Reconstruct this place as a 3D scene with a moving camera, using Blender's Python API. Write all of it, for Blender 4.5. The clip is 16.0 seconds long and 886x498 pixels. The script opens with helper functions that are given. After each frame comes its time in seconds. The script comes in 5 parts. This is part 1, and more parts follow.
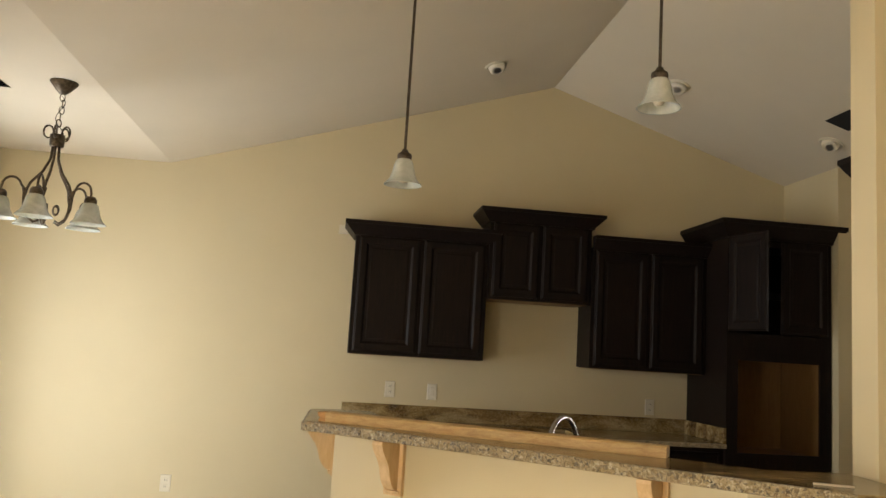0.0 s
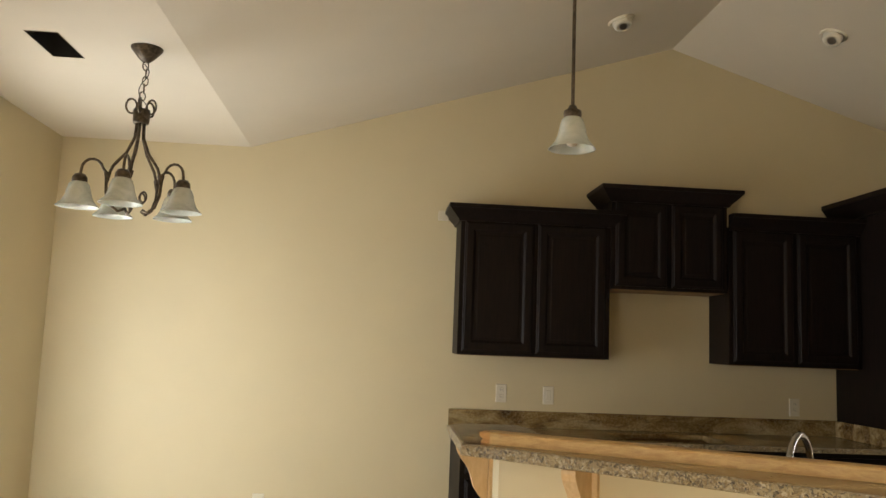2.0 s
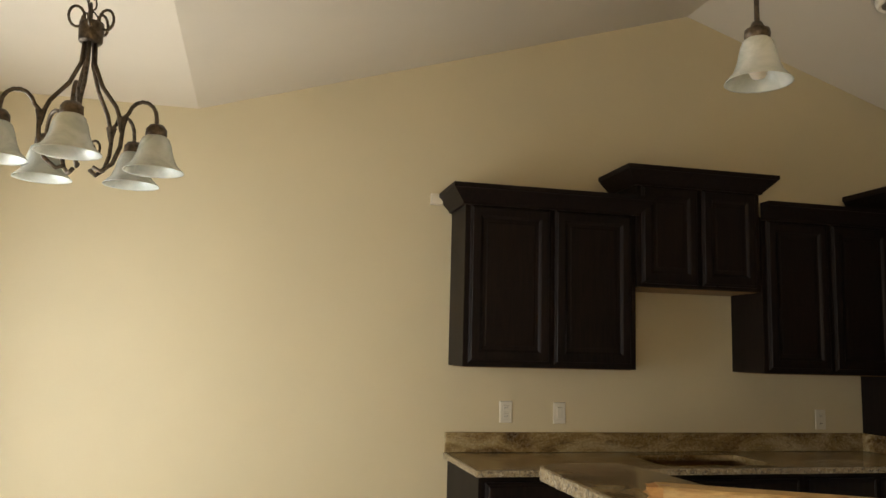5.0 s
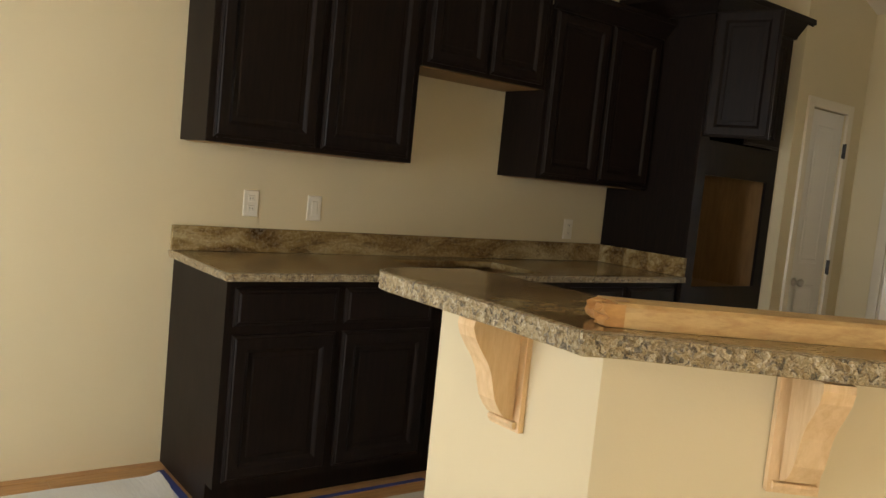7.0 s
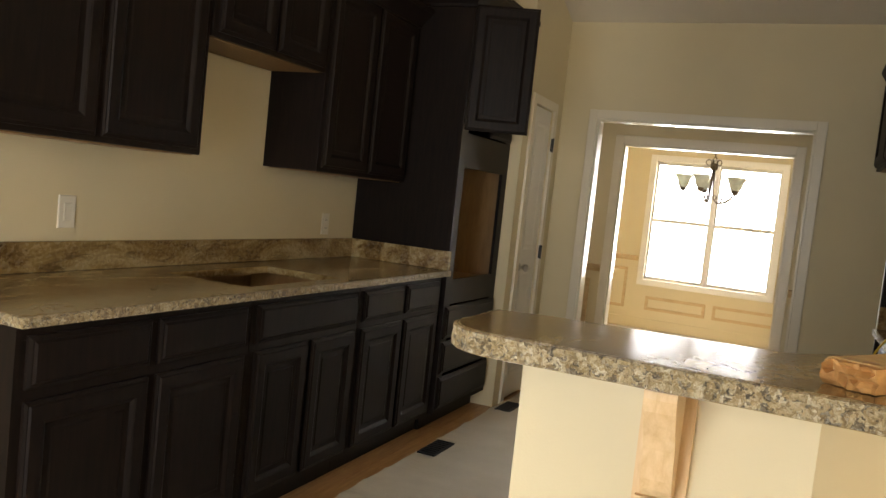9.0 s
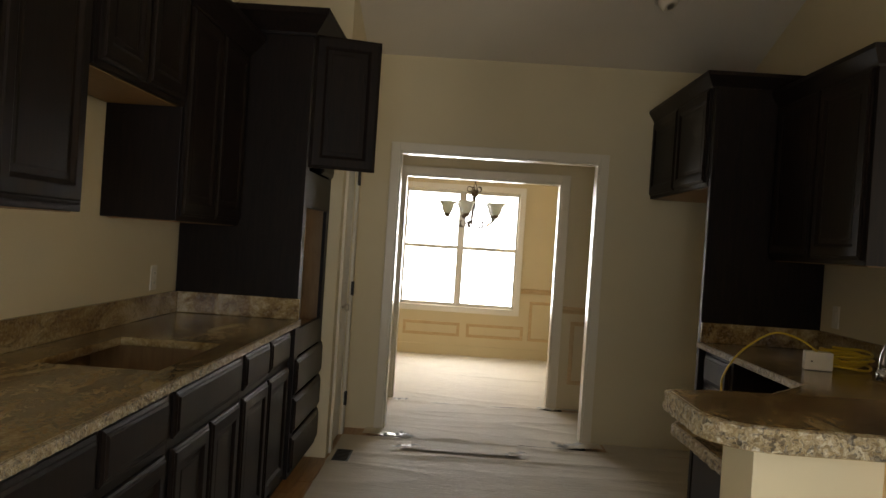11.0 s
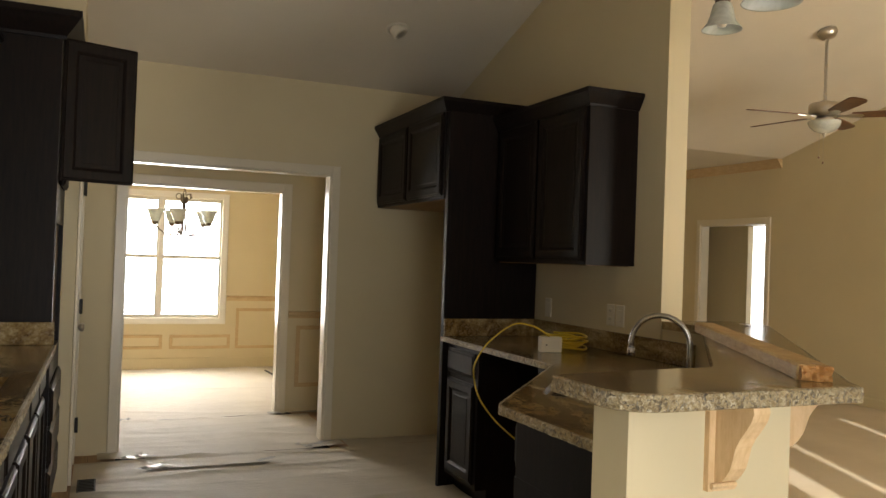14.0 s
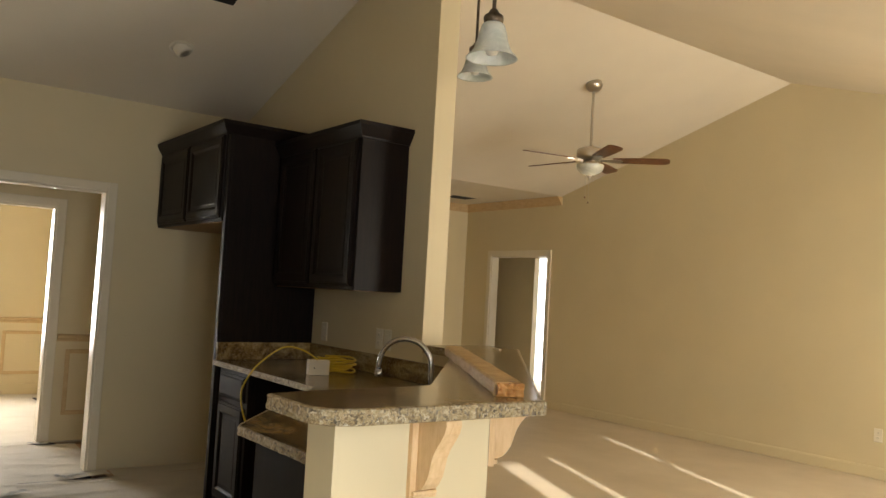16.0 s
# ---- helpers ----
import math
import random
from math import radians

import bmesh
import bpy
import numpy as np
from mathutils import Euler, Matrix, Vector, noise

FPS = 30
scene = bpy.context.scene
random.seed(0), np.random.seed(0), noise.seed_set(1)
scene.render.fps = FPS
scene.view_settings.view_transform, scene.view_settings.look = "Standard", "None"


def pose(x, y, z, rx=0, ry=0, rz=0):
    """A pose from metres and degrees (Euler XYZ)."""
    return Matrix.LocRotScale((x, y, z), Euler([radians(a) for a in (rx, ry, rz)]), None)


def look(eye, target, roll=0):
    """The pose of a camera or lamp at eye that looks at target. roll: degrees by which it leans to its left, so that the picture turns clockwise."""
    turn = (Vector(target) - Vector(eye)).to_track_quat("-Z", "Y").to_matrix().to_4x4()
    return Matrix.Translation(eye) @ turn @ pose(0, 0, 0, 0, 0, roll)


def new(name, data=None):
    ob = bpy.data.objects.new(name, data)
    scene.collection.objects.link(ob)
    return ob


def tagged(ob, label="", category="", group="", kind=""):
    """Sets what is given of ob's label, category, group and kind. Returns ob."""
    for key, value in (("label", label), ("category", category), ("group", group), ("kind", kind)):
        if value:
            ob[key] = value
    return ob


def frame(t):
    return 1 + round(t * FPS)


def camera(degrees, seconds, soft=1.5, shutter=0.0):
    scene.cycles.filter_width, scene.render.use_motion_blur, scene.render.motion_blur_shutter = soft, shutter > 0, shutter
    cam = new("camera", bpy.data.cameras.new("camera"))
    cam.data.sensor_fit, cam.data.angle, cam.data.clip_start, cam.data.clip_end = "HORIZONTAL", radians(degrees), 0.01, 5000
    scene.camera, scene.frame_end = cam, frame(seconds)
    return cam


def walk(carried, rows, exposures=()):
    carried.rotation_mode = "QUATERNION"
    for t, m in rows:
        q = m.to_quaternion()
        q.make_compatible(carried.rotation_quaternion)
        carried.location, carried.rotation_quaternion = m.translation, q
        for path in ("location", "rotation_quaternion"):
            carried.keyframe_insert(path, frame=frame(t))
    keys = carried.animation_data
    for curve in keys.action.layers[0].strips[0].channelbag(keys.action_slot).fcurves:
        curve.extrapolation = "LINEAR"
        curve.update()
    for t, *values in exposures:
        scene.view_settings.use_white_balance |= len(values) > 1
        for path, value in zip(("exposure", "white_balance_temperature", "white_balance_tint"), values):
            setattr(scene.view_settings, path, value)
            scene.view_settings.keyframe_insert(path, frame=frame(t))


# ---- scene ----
cam = camera(58.6, 16.0)
PATH = [
    (0, (-0.095, -5.857, 1.437), (0.15, -3.889, 1.69), 3.5),
    (0.5, (-0.249, -5.684, 1.424), (-0.018, -3.718, 1.706), 4.2),
    (1, (-0.328, -5.601, 1.426), (0.017, -3.638, 1.59), 1.9),
    (1.5, (-0.454, -5.388, 1.416), (-0.131, -3.424, 1.616), 2.5),
    (2, (-0.512, -5.167, 1.446), (-0.358, -3.186, 1.68), 2.2),
    (2.5, (-0.569, -5.02, 1.439), (-0.413, -3.039, 1.665), 2.8),
    (3, (-0.728, -4.863, 1.449), (-0.523, -2.895, 1.741), 2.1),
    (3.2, (-0.713, -4.835, 1.444), (-0.502, -2.869, 1.74), 1.3),
    (5.3, (-1.072, -4.071, 1.447), (-0.586, -2.145, 1.681), 1.7),
    (5.5, (-1.072, -3.997, 1.429), (-0.564, -2.071, 1.609), 2.1),
    (6, (-1.001, -3.743, 1.361), (-0.36, -1.849, 1.329), 6.3),
    (6.5, (-1.005, -3.538, 1.329), (-0.13, -1.748, 1.16), 6.5),
    (7, (-1.098, -3.3, 1.317), (0.101, -1.708, 1.143), 5.7),
    (7.5, (-1.085, -2.986, 1.304), (0.295, -1.539, 1.25), 7.2),
    (8, (-1.209, -2.761, 1.319), (0.309, -1.459, 1.306), 4.8),
    (8.5, (-1.362, -2.586, 1.334), (0.367, -1.583, 1.259), 4.5),
    (8.7, (-1.384, -2.501, 1.324), (0.388, -1.579, 1.219), 5.4),
    (10.8, (-1.373, -1.5, 1.36), (0.622, -1.371, 1.3), 3.5),
    (11, (-1.395, -1.434, 1.36), (0.605, -1.391, 1.341), 3.8),
    (11.5, (-1.464, -1.199, 1.357), (0.514, -1.492, 1.343), 2.4),
    (12, (-1.43, -1.083, 1.331), (0.532, -1.466, 1.262), 3.1),
    (12.5, (-1.426, -0.99, 1.335), (0.52, -1.439, 1.237), 3.5),
    (13, (-1.48, -0.827, 1.347), (0.399, -1.507, 1.283), 3.0),
    (13.5, (-1.498, -0.797, 1.367), (0.338, -1.589, 1.355), 3.4),
    (14, (-1.537, -0.847, 1.379), (0.301, -1.634, 1.405), 2.0),
    (14.5, (-1.636, -0.925, 1.39), (0.183, -1.755, 1.45), 3.2),
    (15, (-1.695, -0.971, 1.395), (0.064, -1.917, 1.482), 3.0),
    (15.5, (-1.744, -1.006, 1.396), (-0.062, -2.084, 1.501), 2.9),
    (16, (-1.761, -0.992, 1.386), (-0.153, -2.176, 1.498), 3.2),
]
walk(cam, [(t, look(eye, target, roll)) for t, eye, target, roll in PATH], [(0, 0.9), (1.5, 0.8), (3, 0.72), (5.5, 0.74), (6.5, 0.82), (7.5, 1.18), (8, 1.4), (8.5, 1.32), (9.7, 0.75), (11, 0.25), (12, 0.29), (13, 0.6), (14, 0.88), (16, 1.08)])

# ---- world, sun, large lights ----
world = bpy.data.worlds.new("sky")
scene.world = world
world.use_nodes = True
wn = world.node_tree
sky = wn.nodes.new("ShaderNodeTexSky")
sky.sky_type = 'NISHITA'
sky.sun_disc = False
SUN_ELEV = radians(15.5)
SUN_DIR = Vector((0.93 * math.cos(SUN_ELEV), -0.37 * math.cos(SUN_ELEV), -math.sin(SUN_ELEV)))
sky.sun_elevation = SUN_ELEV
sky.sun_rotation = math.atan2(-SUN_DIR.x, -SUN_DIR.y)
wn.links.new(sky.outputs[0], wn.nodes["Background"].inputs[0])
wn.nodes["Background"].inputs[1].default_value = 0.06

sun_data = bpy.data.lights.new("sun", "SUN")
sun_data.energy, sun_data.angle, sun_data.color = 5.0, radians(0.6), (1.0, 0.95, 0.86)
sun = new("sun", sun_data)
sun.matrix_world = look((-20, 8, 8), Vector((-20, 8, 8)) + SUN_DIR)


def window_light(name, eye, target, w, h, watts, color):
    data = bpy.data.lights.new(name, "AREA")
    data.shape, data.size, data.size_y, data.energy, data.color = "RECTANGLE", w, h, watts, color
    ob = new(name, data)
    ob.matrix_world = look(eye, target)
    return ob


window_light("window_light_nook", (-2.58, -1.45, 1.1), (0, -0.55, 0.95), 1.2, 1.7, 21, (0.94, 0.98, 1.0))
window_light("window_light_great_room", (-2.58, -6.7, 1.2), (0, -7.6, 1.1), 1.9, 1.7, 84, (1.0, 0.93, 0.77))
window_light("window_light_dining", (8.01, -1.385, 1.3), (0, -1.385, 0.9), 1.3, 1.5, 34, (1.0, 0.975, 0.93))
# added fill lamp before the hall's plain north wall, no window behind it
window_light("fill_light_hall", (4.78, 0.12, 1.2), (4.78, -1.5, 0.9), 0.8, 1.9, 3, (1.0, 0.96, 0.9))

# ---- materials ----
def material(name, base, rough=0.6, metal=0.0):
    m = bpy.data.materials.new(name)
    m.use_nodes = True
    b = m.node_tree.nodes["Principled BSDF"]
    b.inputs["Base Color"].default_value = (*base, 1)
    b.inputs["Roughness"].default_value = rough
    b.inputs["Metallic"].default_value = metal
    return m, m.node_tree, b


def coords(nt, stretch=(1, 1, 1)):
    mp = nt.nodes.new("ShaderNodeMapping")
    mp.inputs["Scale"].default_value = stretch
    geo = nt.nodes.new("ShaderNodeNewGeometry")
    nt.links.new(geo.outputs["Position"], mp.inputs["Vector"])
    return mp.outputs[0]


def noise_tex(nt, vec, scale, detail=4.0, rough=0.55, distort=0.0):
    n = nt.nodes.new("ShaderNodeTexNoise")
    n.inputs["Scale"].default_value = scale
    n.inputs["Detail"].default_value = detail
    n.inputs["Roughness"].default_value = rough
    n.inputs["Distortion"].default_value = distort
    nt.links.new(vec, n.inputs["Vector"])
    return n.outputs["Fac"]


def ramp(nt, fac, stops):
    r = nt.nodes.new("ShaderNodeValToRGB")
    e = r.color_ramp.elements
    while len(e) < len(stops):
        e.new(0.5)
    for k, (p, c) in enumerate(stops):
        e[k].position, e[k].color = p, (*c, 1)
    nt.links.new(fac, r.inputs[0])
    return r.outputs[0]


def mixed(nt, fac, a, b, mode="MIX"):
    m = nt.nodes.new("ShaderNodeMix")
    m.data_type, m.blend_type = "RGBA", mode
    for sock, v in ((m.inputs["Factor"], fac), (m.inputs["A"], a), (m.inputs["B"], b)):
        if isinstance(v, (int, float)):
            sock.default_value = v
        elif isinstance(v, tuple):
            sock.default_value = (*v, 1)
        else:
            nt.links.new(v, sock)
    return m.outputs["Result"]


def bump(nt, b, height, strength, dist=0.002):
    n = nt.nodes.new("ShaderNodeBump")
    n.inputs["Strength"].default_value, n.inputs["Distance"].default_value = strength, dist
    nt.links.new(height, n.inputs["Height"])
    nt.links.new(n.outputs[0], b.inputs["Normal"])


def paint(name, base, rough=0.7, vary=0.05, tex=0.25, texscale=160):
    m, nt, b = material(name, base, rough)
    v = coords(nt)
    big = noise_tex(nt, v, 1.3, 3)
    lo = tuple(c * (1 - vary) for c in base)
    hi = tuple(min(1, c * (1 + vary)) for c in base)
    nt.links.new(ramp(nt, big, [(0.3, lo), (0.7, hi)]), b.inputs["Base Color"])
    bump(nt, b, noise_tex(nt, v, texscale, 3), tex, 0.0015)
    return m


def wood(name, light, dark, rough=0.5, stretch=(1, 1, 1), scale=14.0, gloss_vary=0.12):
    m, nt, b = material(name, light, rough)
    v = coords(nt, stretch)
    g = noise_tex(nt, v, scale, 6, 0.6, 0.6)
    fine = noise_tex(nt, v, scale * 6, 3, 0.6)
    c = ramp(nt, g, [(0.35, dark), (0.62, light)])
    c = mixed(nt, 0.25, c, ramp(nt, fine, [(0.35, dark), (0.65, light)]))
    nt.links.new(c, b.inputs["Base Color"])
    bump(nt, b, fine, 0.12, 0.001)
    return m


M_WALL = paint("wall_paint", (0.60, 0.505, 0.318), 0.62, 0.035, 0.2, 190)
M_CEIL = paint("ceiling_paint", (0.68, 0.60, 0.475), 0.85, 0.03, 0.5, 90)
M_TRIM = paint("white_trim_paint", (0.70, 0.662, 0.59), 0.4, 0.02, 0.08, 60)
M_CASING = paint("cream_trim_paint", (0.66, 0.59, 0.46), 0.28, 0.02, 0.06, 60)
M_PLATE = paint("white_plastic", (0.67, 0.61, 0.49), 0.35, 0.01, 0.0, 60)
M_RAWTRIM = wood("primed_pine_trim", (0.56, 0.40, 0.22), (0.46, 0.31, 0.15), 0.6, (2, 2, 9), 5)
M_PINE = wood("pine_lumber", (0.62, 0.43, 0.19), (0.44, 0.26, 0.10), 0.6, (5, 5, 22), 3.0)
M_CORBEL = wood("unfinished_maple", (0.70, 0.50, 0.28), (0.58, 0.38, 0.19), 0.6, (9, 9, 1.5), 6)
M_OAK = wood("oak_floor", (0.46, 0.25, 0.09), (0.30, 0.14, 0.045), 0.35, (1.2, 14, 1), 5)
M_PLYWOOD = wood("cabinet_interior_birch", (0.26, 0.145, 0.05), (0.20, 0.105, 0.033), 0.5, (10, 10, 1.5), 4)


def espresso():
    m, nt, b = material("espresso_cabinet_stain", (0.012, 0.008, 0.006), 0.34)
    b.inputs["Specular IOR Level"].default_value = 0.12
    v = coords(nt, (14, 14, 1.2))
    g = noise_tex(nt, v, 5, 6, 0.6, 0.4)
    nt.links.new(ramp(nt, g, [(0.3, (0.006, 0.0044, 0.0038)), (0.7, (0.0145, 0.0085, 0.006))]), b.inputs["Base Color"])
    smudge = noise_tex(nt, coords(nt), 3, 3)
    r = nt.nodes.new("ShaderNodeMapRange")
    r.inputs["To Min"].default_value, r.inputs["To Max"].default_value = 0.4, 0.52
    nt.links.new(smudge, r.inputs["Value"])
    nt.links.new(r.outputs[0], b.inputs["Roughness"])
    bump(nt, b, g, 0.008, 0.001)
    return m


M_CAB = espresso()


def chips(nt, vec, scale):
    n = nt.nodes.new("ShaderNodeTexVoronoi")
    n.inputs["Scale"].default_value = scale
    n.inputs["Randomness"].default_value = 1.0
    nt.links.new(vec, n.inputs["Vector"])
    sep = nt.nodes.new("ShaderNodeSeparateColor")
    nt.links.new(n.outputs["Color"], sep.inputs[0])
    return sep.outputs[0], n.outputs["Distance"]


def warped(nt, vec, amount):
    n = nt.nodes.new("ShaderNodeTexNoise")
    n.inputs["Scale"].default_value, n.inputs["Detail"].default_value = 70, 3
    nt.links.new(vec, n.inputs["Vector"])
    return mixed(nt, amount, vec, n.outputs["Color"], "ADD")


def granite_top():
    m, nt, b = material("polished_granite", (0.3, 0.22, 0.12), 0.14)
    v = coords(nt)
    flow = noise_tex(nt, coords(nt, (0.9, 2.8, 2.8)), 2.2, 7, 0.6, 1.4)
    ground = ramp(nt, flow, [(0.29, (0.040, 0.019, 0.007)), (0.39, (0.115, 0.063, 0.019)), (0.51, (0.25, 0.165, 0.062)), (0.68, (0.44, 0.35, 0.19))])
    cell, d = chips(nt, warped(nt, v, 0.014), 105)
    specks = ramp(nt, cell, [(0.05, (0.03, 0.02, 0.012)), (0.3, (0.16, 0.10, 0.04)), (0.6, (0.36, 0.27, 0.13)), (0.95, (0.62, 0.54, 0.38))])
    c = mixed(nt, 0.16, ground, specks)
    vein = noise_tex(nt, coords(nt, (1.2, 5.0, 5.0)), 3.0, 8, 0.68, 2.2)
    c = mixed(nt, ramp(nt, vein, [(0.56, (0, 0, 0)), (0.66, (0.55, 0.55, 0.55))]), c, (0.05, 0.028, 0.012))
    nt.links.new(c, b.inputs["Base Color"])
    haze = nt.nodes.new("ShaderNodeMapRange")
    haze.inputs["To Min"].default_value, haze.inputs["To Max"].default_value = 0.1, 0.22
    nt.links.new(noise_tex(nt, v, 4, 5, 0.7), haze.inputs["Value"])
    nt.links.new(haze.outputs[0], b.inputs["Roughness"])
    return m


def granite_edge():
    m, nt, b = material("chiselled_granite_edge", (0.3, 0.24, 0.16), 0.42)
    v = warped(nt, coords(nt), 0.035)
    cell, d = chips(nt, v, 125)
    c = ramp(nt, cell, [(0.0, (0.035, 0.027, 0.018)), (0.15, (0.08, 0.056, 0.03)), (0.30, (0.22, 0.15, 0.06)), (0.56, (0.33, 0.24, 0.11)), (0.84, (0.43, 0.335, 0.185)), (1.0, (0.58, 0.51, 0.37))])
    fine, d2 = chips(nt, v, 230)
    c = mixed(nt, 0.3, c, ramp(nt, fine, [(0.0, (0.03, 0.025, 0.02)), (0.4, (0.28, 0.2, 0.1)), (1.0, (0.7, 0.64, 0.5))]))
    nt.links.new(c, b.inputs["Base Color"])
    bump(nt, b, d, 0.7, 0.008)
    return m


M_GRANITE = granite_top()
M_GRANITE_EDGE = granite_edge()
M_SPLIT = wood("split_pine_end", (0.60, 0.33, 0.11), (0.36, 0.16, 0.045), 0.7, (1, 1, 3), 9)


def paper(name, base):
    m, nt, b = material(name, base, 0.75)
    v = coords(nt)
    c = ramp(nt, noise_tex(nt, v, 2.2, 6, 0.65), [(0.3, tuple(x * 0.86 for x in base)), (0.7, base)])
    dust = noise_tex(nt, v, 28, 4, 0.7)
    c = mixed(nt, ramp(nt, dust, [(0.62, (0, 0, 0)), (0.75, (0.25, 0.25, 0.25))]), c, (0.72, 0.68, 0.6))
    nt.links.new(c, b.inputs["Base Color"])
    bump(nt, b, noise_tex(nt, coords(nt, (5.0, 1.0, 1.0)), 7, 5, 0.6, 0.8), 0.75, 0.006)
    return m


M_PAPER = paper("builders_paper", (0.60, 0.53, 0.415))
M_PALE_PAPER = paper("pale_floor_paper", (0.66, 0.65, 0.61))
M_EARTH, nt, b = material("bare_earth", (0.16, 0.115, 0.075), 0.95)
v = coords(nt)
nt.links.new(mixed(nt, 0.4, ramp(nt, noise_tex(nt, v, 0.6, 6, 0.6), [(0.3, (0.11, 0.08, 0.05)), (0.7, (0.2, 0.15, 0.1))]), ramp(nt, noise_tex(nt, v, 25, 5, 0.7), [(0.35, (0.07, 0.05, 0.03)), (0.65, (0.24, 0.18, 0.12))])), b.inputs["Base Color"])
bump(nt, b, noise_tex(nt, v, 18, 6, 0.7), 0.6, 0.02)
M_CARPET, nt, b = material("cream_subfloor_sheet", (0.60, 0.50, 0.36), 0.8)
v = coords(nt)
nt.links.new(ramp(nt, noise_tex(nt, v, 1.6, 5, 0.6), [(0.3, (0.55, 0.455, 0.32)), (0.7, (0.64, 0.54, 0.40))]), b.inputs["Base Color"])
bump(nt, b, noise_tex(nt, v, 120, 4), 0.35, 0.003)

M_BRONZE, nt, b = material("brushed_antique_bronze", (0.10, 0.075, 0.05), 0.45, 0.75)
nt.links.new(ramp(nt, noise_tex(nt, coords(nt), 60, 4), [(0.35, (0.06, 0.045, 0.03)), (0.7, (0.17, 0.13, 0.09))]), b.inputs["Base Color"])
M_NICKEL, nt, b = material("brushed_nickel", (0.52, 0.48, 0.43), 0.3, 1.0)
M_STEEL, nt, b = material("brushed_steel", (0.42, 0.40, 0.38), 0.25, 1.0)
M_BLACK, nt, b = material("black_metal", (0.02, 0.018, 0.016), 0.45, 0.4)
M_DARK, nt, b = material("near_black_matte", (0.012, 0.011, 0.010), 0.9)
M_BLUE, nt, b = material("blue_masking_tape", (0.02, 0.035, 0.16), 0.6)
M_TAPE, nt, b = material("clear_packing_tape", (0.62, 0.60, 0.56), 0.12)
M_YELLOW, nt, b = material("yellow_cable_rubber", (0.62, 0.42, 0.02), 0.45)
M_BLADE = wood("walnut_fan_blade", (0.17, 0.065, 0.022), (0.085, 0.03, 0.012), 0.35, (6, 6, 6), 3)

M_SHADE, nt, b = material("alabaster_glass", (0.80, 0.78, 0.70), 0.25)
b.inputs["Transmission Weight"].default_value = 0.3
b.inputs["Subsurface Weight"].default_value = 0.25
b.inputs["Subsurface Radius"].default_value = (0.03, 0.03, 0.025)
nt.links.new(ramp(nt, noise_tex(nt, coords(nt), 14, 5, 0.6, 1.2), [(0.35, (0.62, 0.65, 0.58)), (0.65, (0.82, 0.83, 0.76))]), b.inputs["Base Color"])

M_GLASS, nt, b = material("window_glass", (1, 1, 1), 0.02)
b.inputs["Transmission Weight"].default_value = 1.0
b.inputs["IOR"].default_value = 1.02


def daylight(name, strength):
    m = bpy.data.materials.new(name)
    m.use_nodes = True
    nt = m.node_tree
    nt.nodes.clear()
    em = nt.nodes.new("ShaderNodeEmission")
    out = nt.nodes.new("ShaderNodeOutputMaterial")
    em.inputs["Strength"].default_value = strength
    haze = ramp(nt, noise_tex(nt, coords(nt, (1, 0.6, 2.5)), 2.2, 5, 0.65), [(0.32, (0.80, 0.82, 0.80)), (0.5, (1, 1, 1))])
    boughs = noise_tex(nt, coords(nt, (1, 0.35, 5.0)), 3.0, 4, 0.6)
    nt.links.new(mixed(nt, ramp(nt, boughs, [(0.635, (0, 0, 0)), (0.67, (0.95, 0.95, 0.95))]), haze, (0.08, 0.085, 0.08)), em.inputs[0])
    nt.links.new(em.outputs[0], out.inputs[0])
    return m


M_SKYCARD = daylight("bright_hazy_distance", 6.0)
# glow of the unseen cards outside the west windows
M_SKYDIM = daylight("west_window_glow", 2.2)
# glow that stands in for a lit room past the back hall
M_HALLGLOW = daylight("bright_room_glow", 2.6)

# ---- building helpers ----
ORIGIN = {}


def B():
    return bmesh.new()


def thing(name, at, label, category, group="", kind=""):
    ob = new(name)
    ob.empty_display_size = 0.05
    ob.location = at
    ORIGIN[ob.name] = Vector(at)
    return tagged(ob, label, category, group, kind)


def part(name, bm, mat, parent=None, label="", smooth=False):
    me = bpy.data.meshes.new(name)
    bmesh.ops.recalc_face_normals(bm, faces=bm.faces)
    o = ORIGIN[parent.name] if parent else Vector((0, 0, 0))
    bm.transform(Matrix.Translation(-o))
    bm.to_mesh(me)
    bm.free()
    me.materials.append(mat)
    if smooth:
        for p in me.polygons:
            p.use_smooth = True
    ob = new(name, me)
    if parent:
        ob.parent = parent
    ORIGIN[ob.name] = o
    if label:
        ob["label"] = label
    return ob


def setting(name, bm, mat, label, category):
    return tagged(part(name, bm, mat), label, category, "", "structure")


def box(bm, x0, x1, y0, y1, z0, z1, bevel=0.0):
    m = Matrix.Translation(((x0 + x1) / 2, (y0 + y1) / 2, (z0 + z1) / 2)) @ Matrix.Diagonal((abs(x1 - x0), abs(y1 - y0), abs(z1 - z0), 1))
    r = bmesh.ops.create_cube(bm, size=1, matrix=m)
    if bevel:
        e = {k for w in r["verts"] for k in w.link_edges}
        bmesh.ops.bevel(bm, geom=list(e), offset=bevel, segments=2, affect="EDGES", profile=0.6)
    return bm


def prism(bm, pts, lo, hi, axis="z"):
    """A polygon of pts drawn out along an axis from lo to hi."""
    def at(p, k):
        a, c = p
        return {"z": (a, c, k), "y": (a, k, c), "x": (k, a, c)}[axis]
    low = [bm.verts.new(at(p, lo)) for p in pts]
    top = [bm.verts.new(at(p, hi)) for p in pts]
    bm.faces.new(low)
    bm.faces.new(top[::-1])
    for i in range(len(pts)):
        j = (i + 1) % len(pts)
        bm.faces.new((low[i], low[j], top[j], top[i]))
    return bm


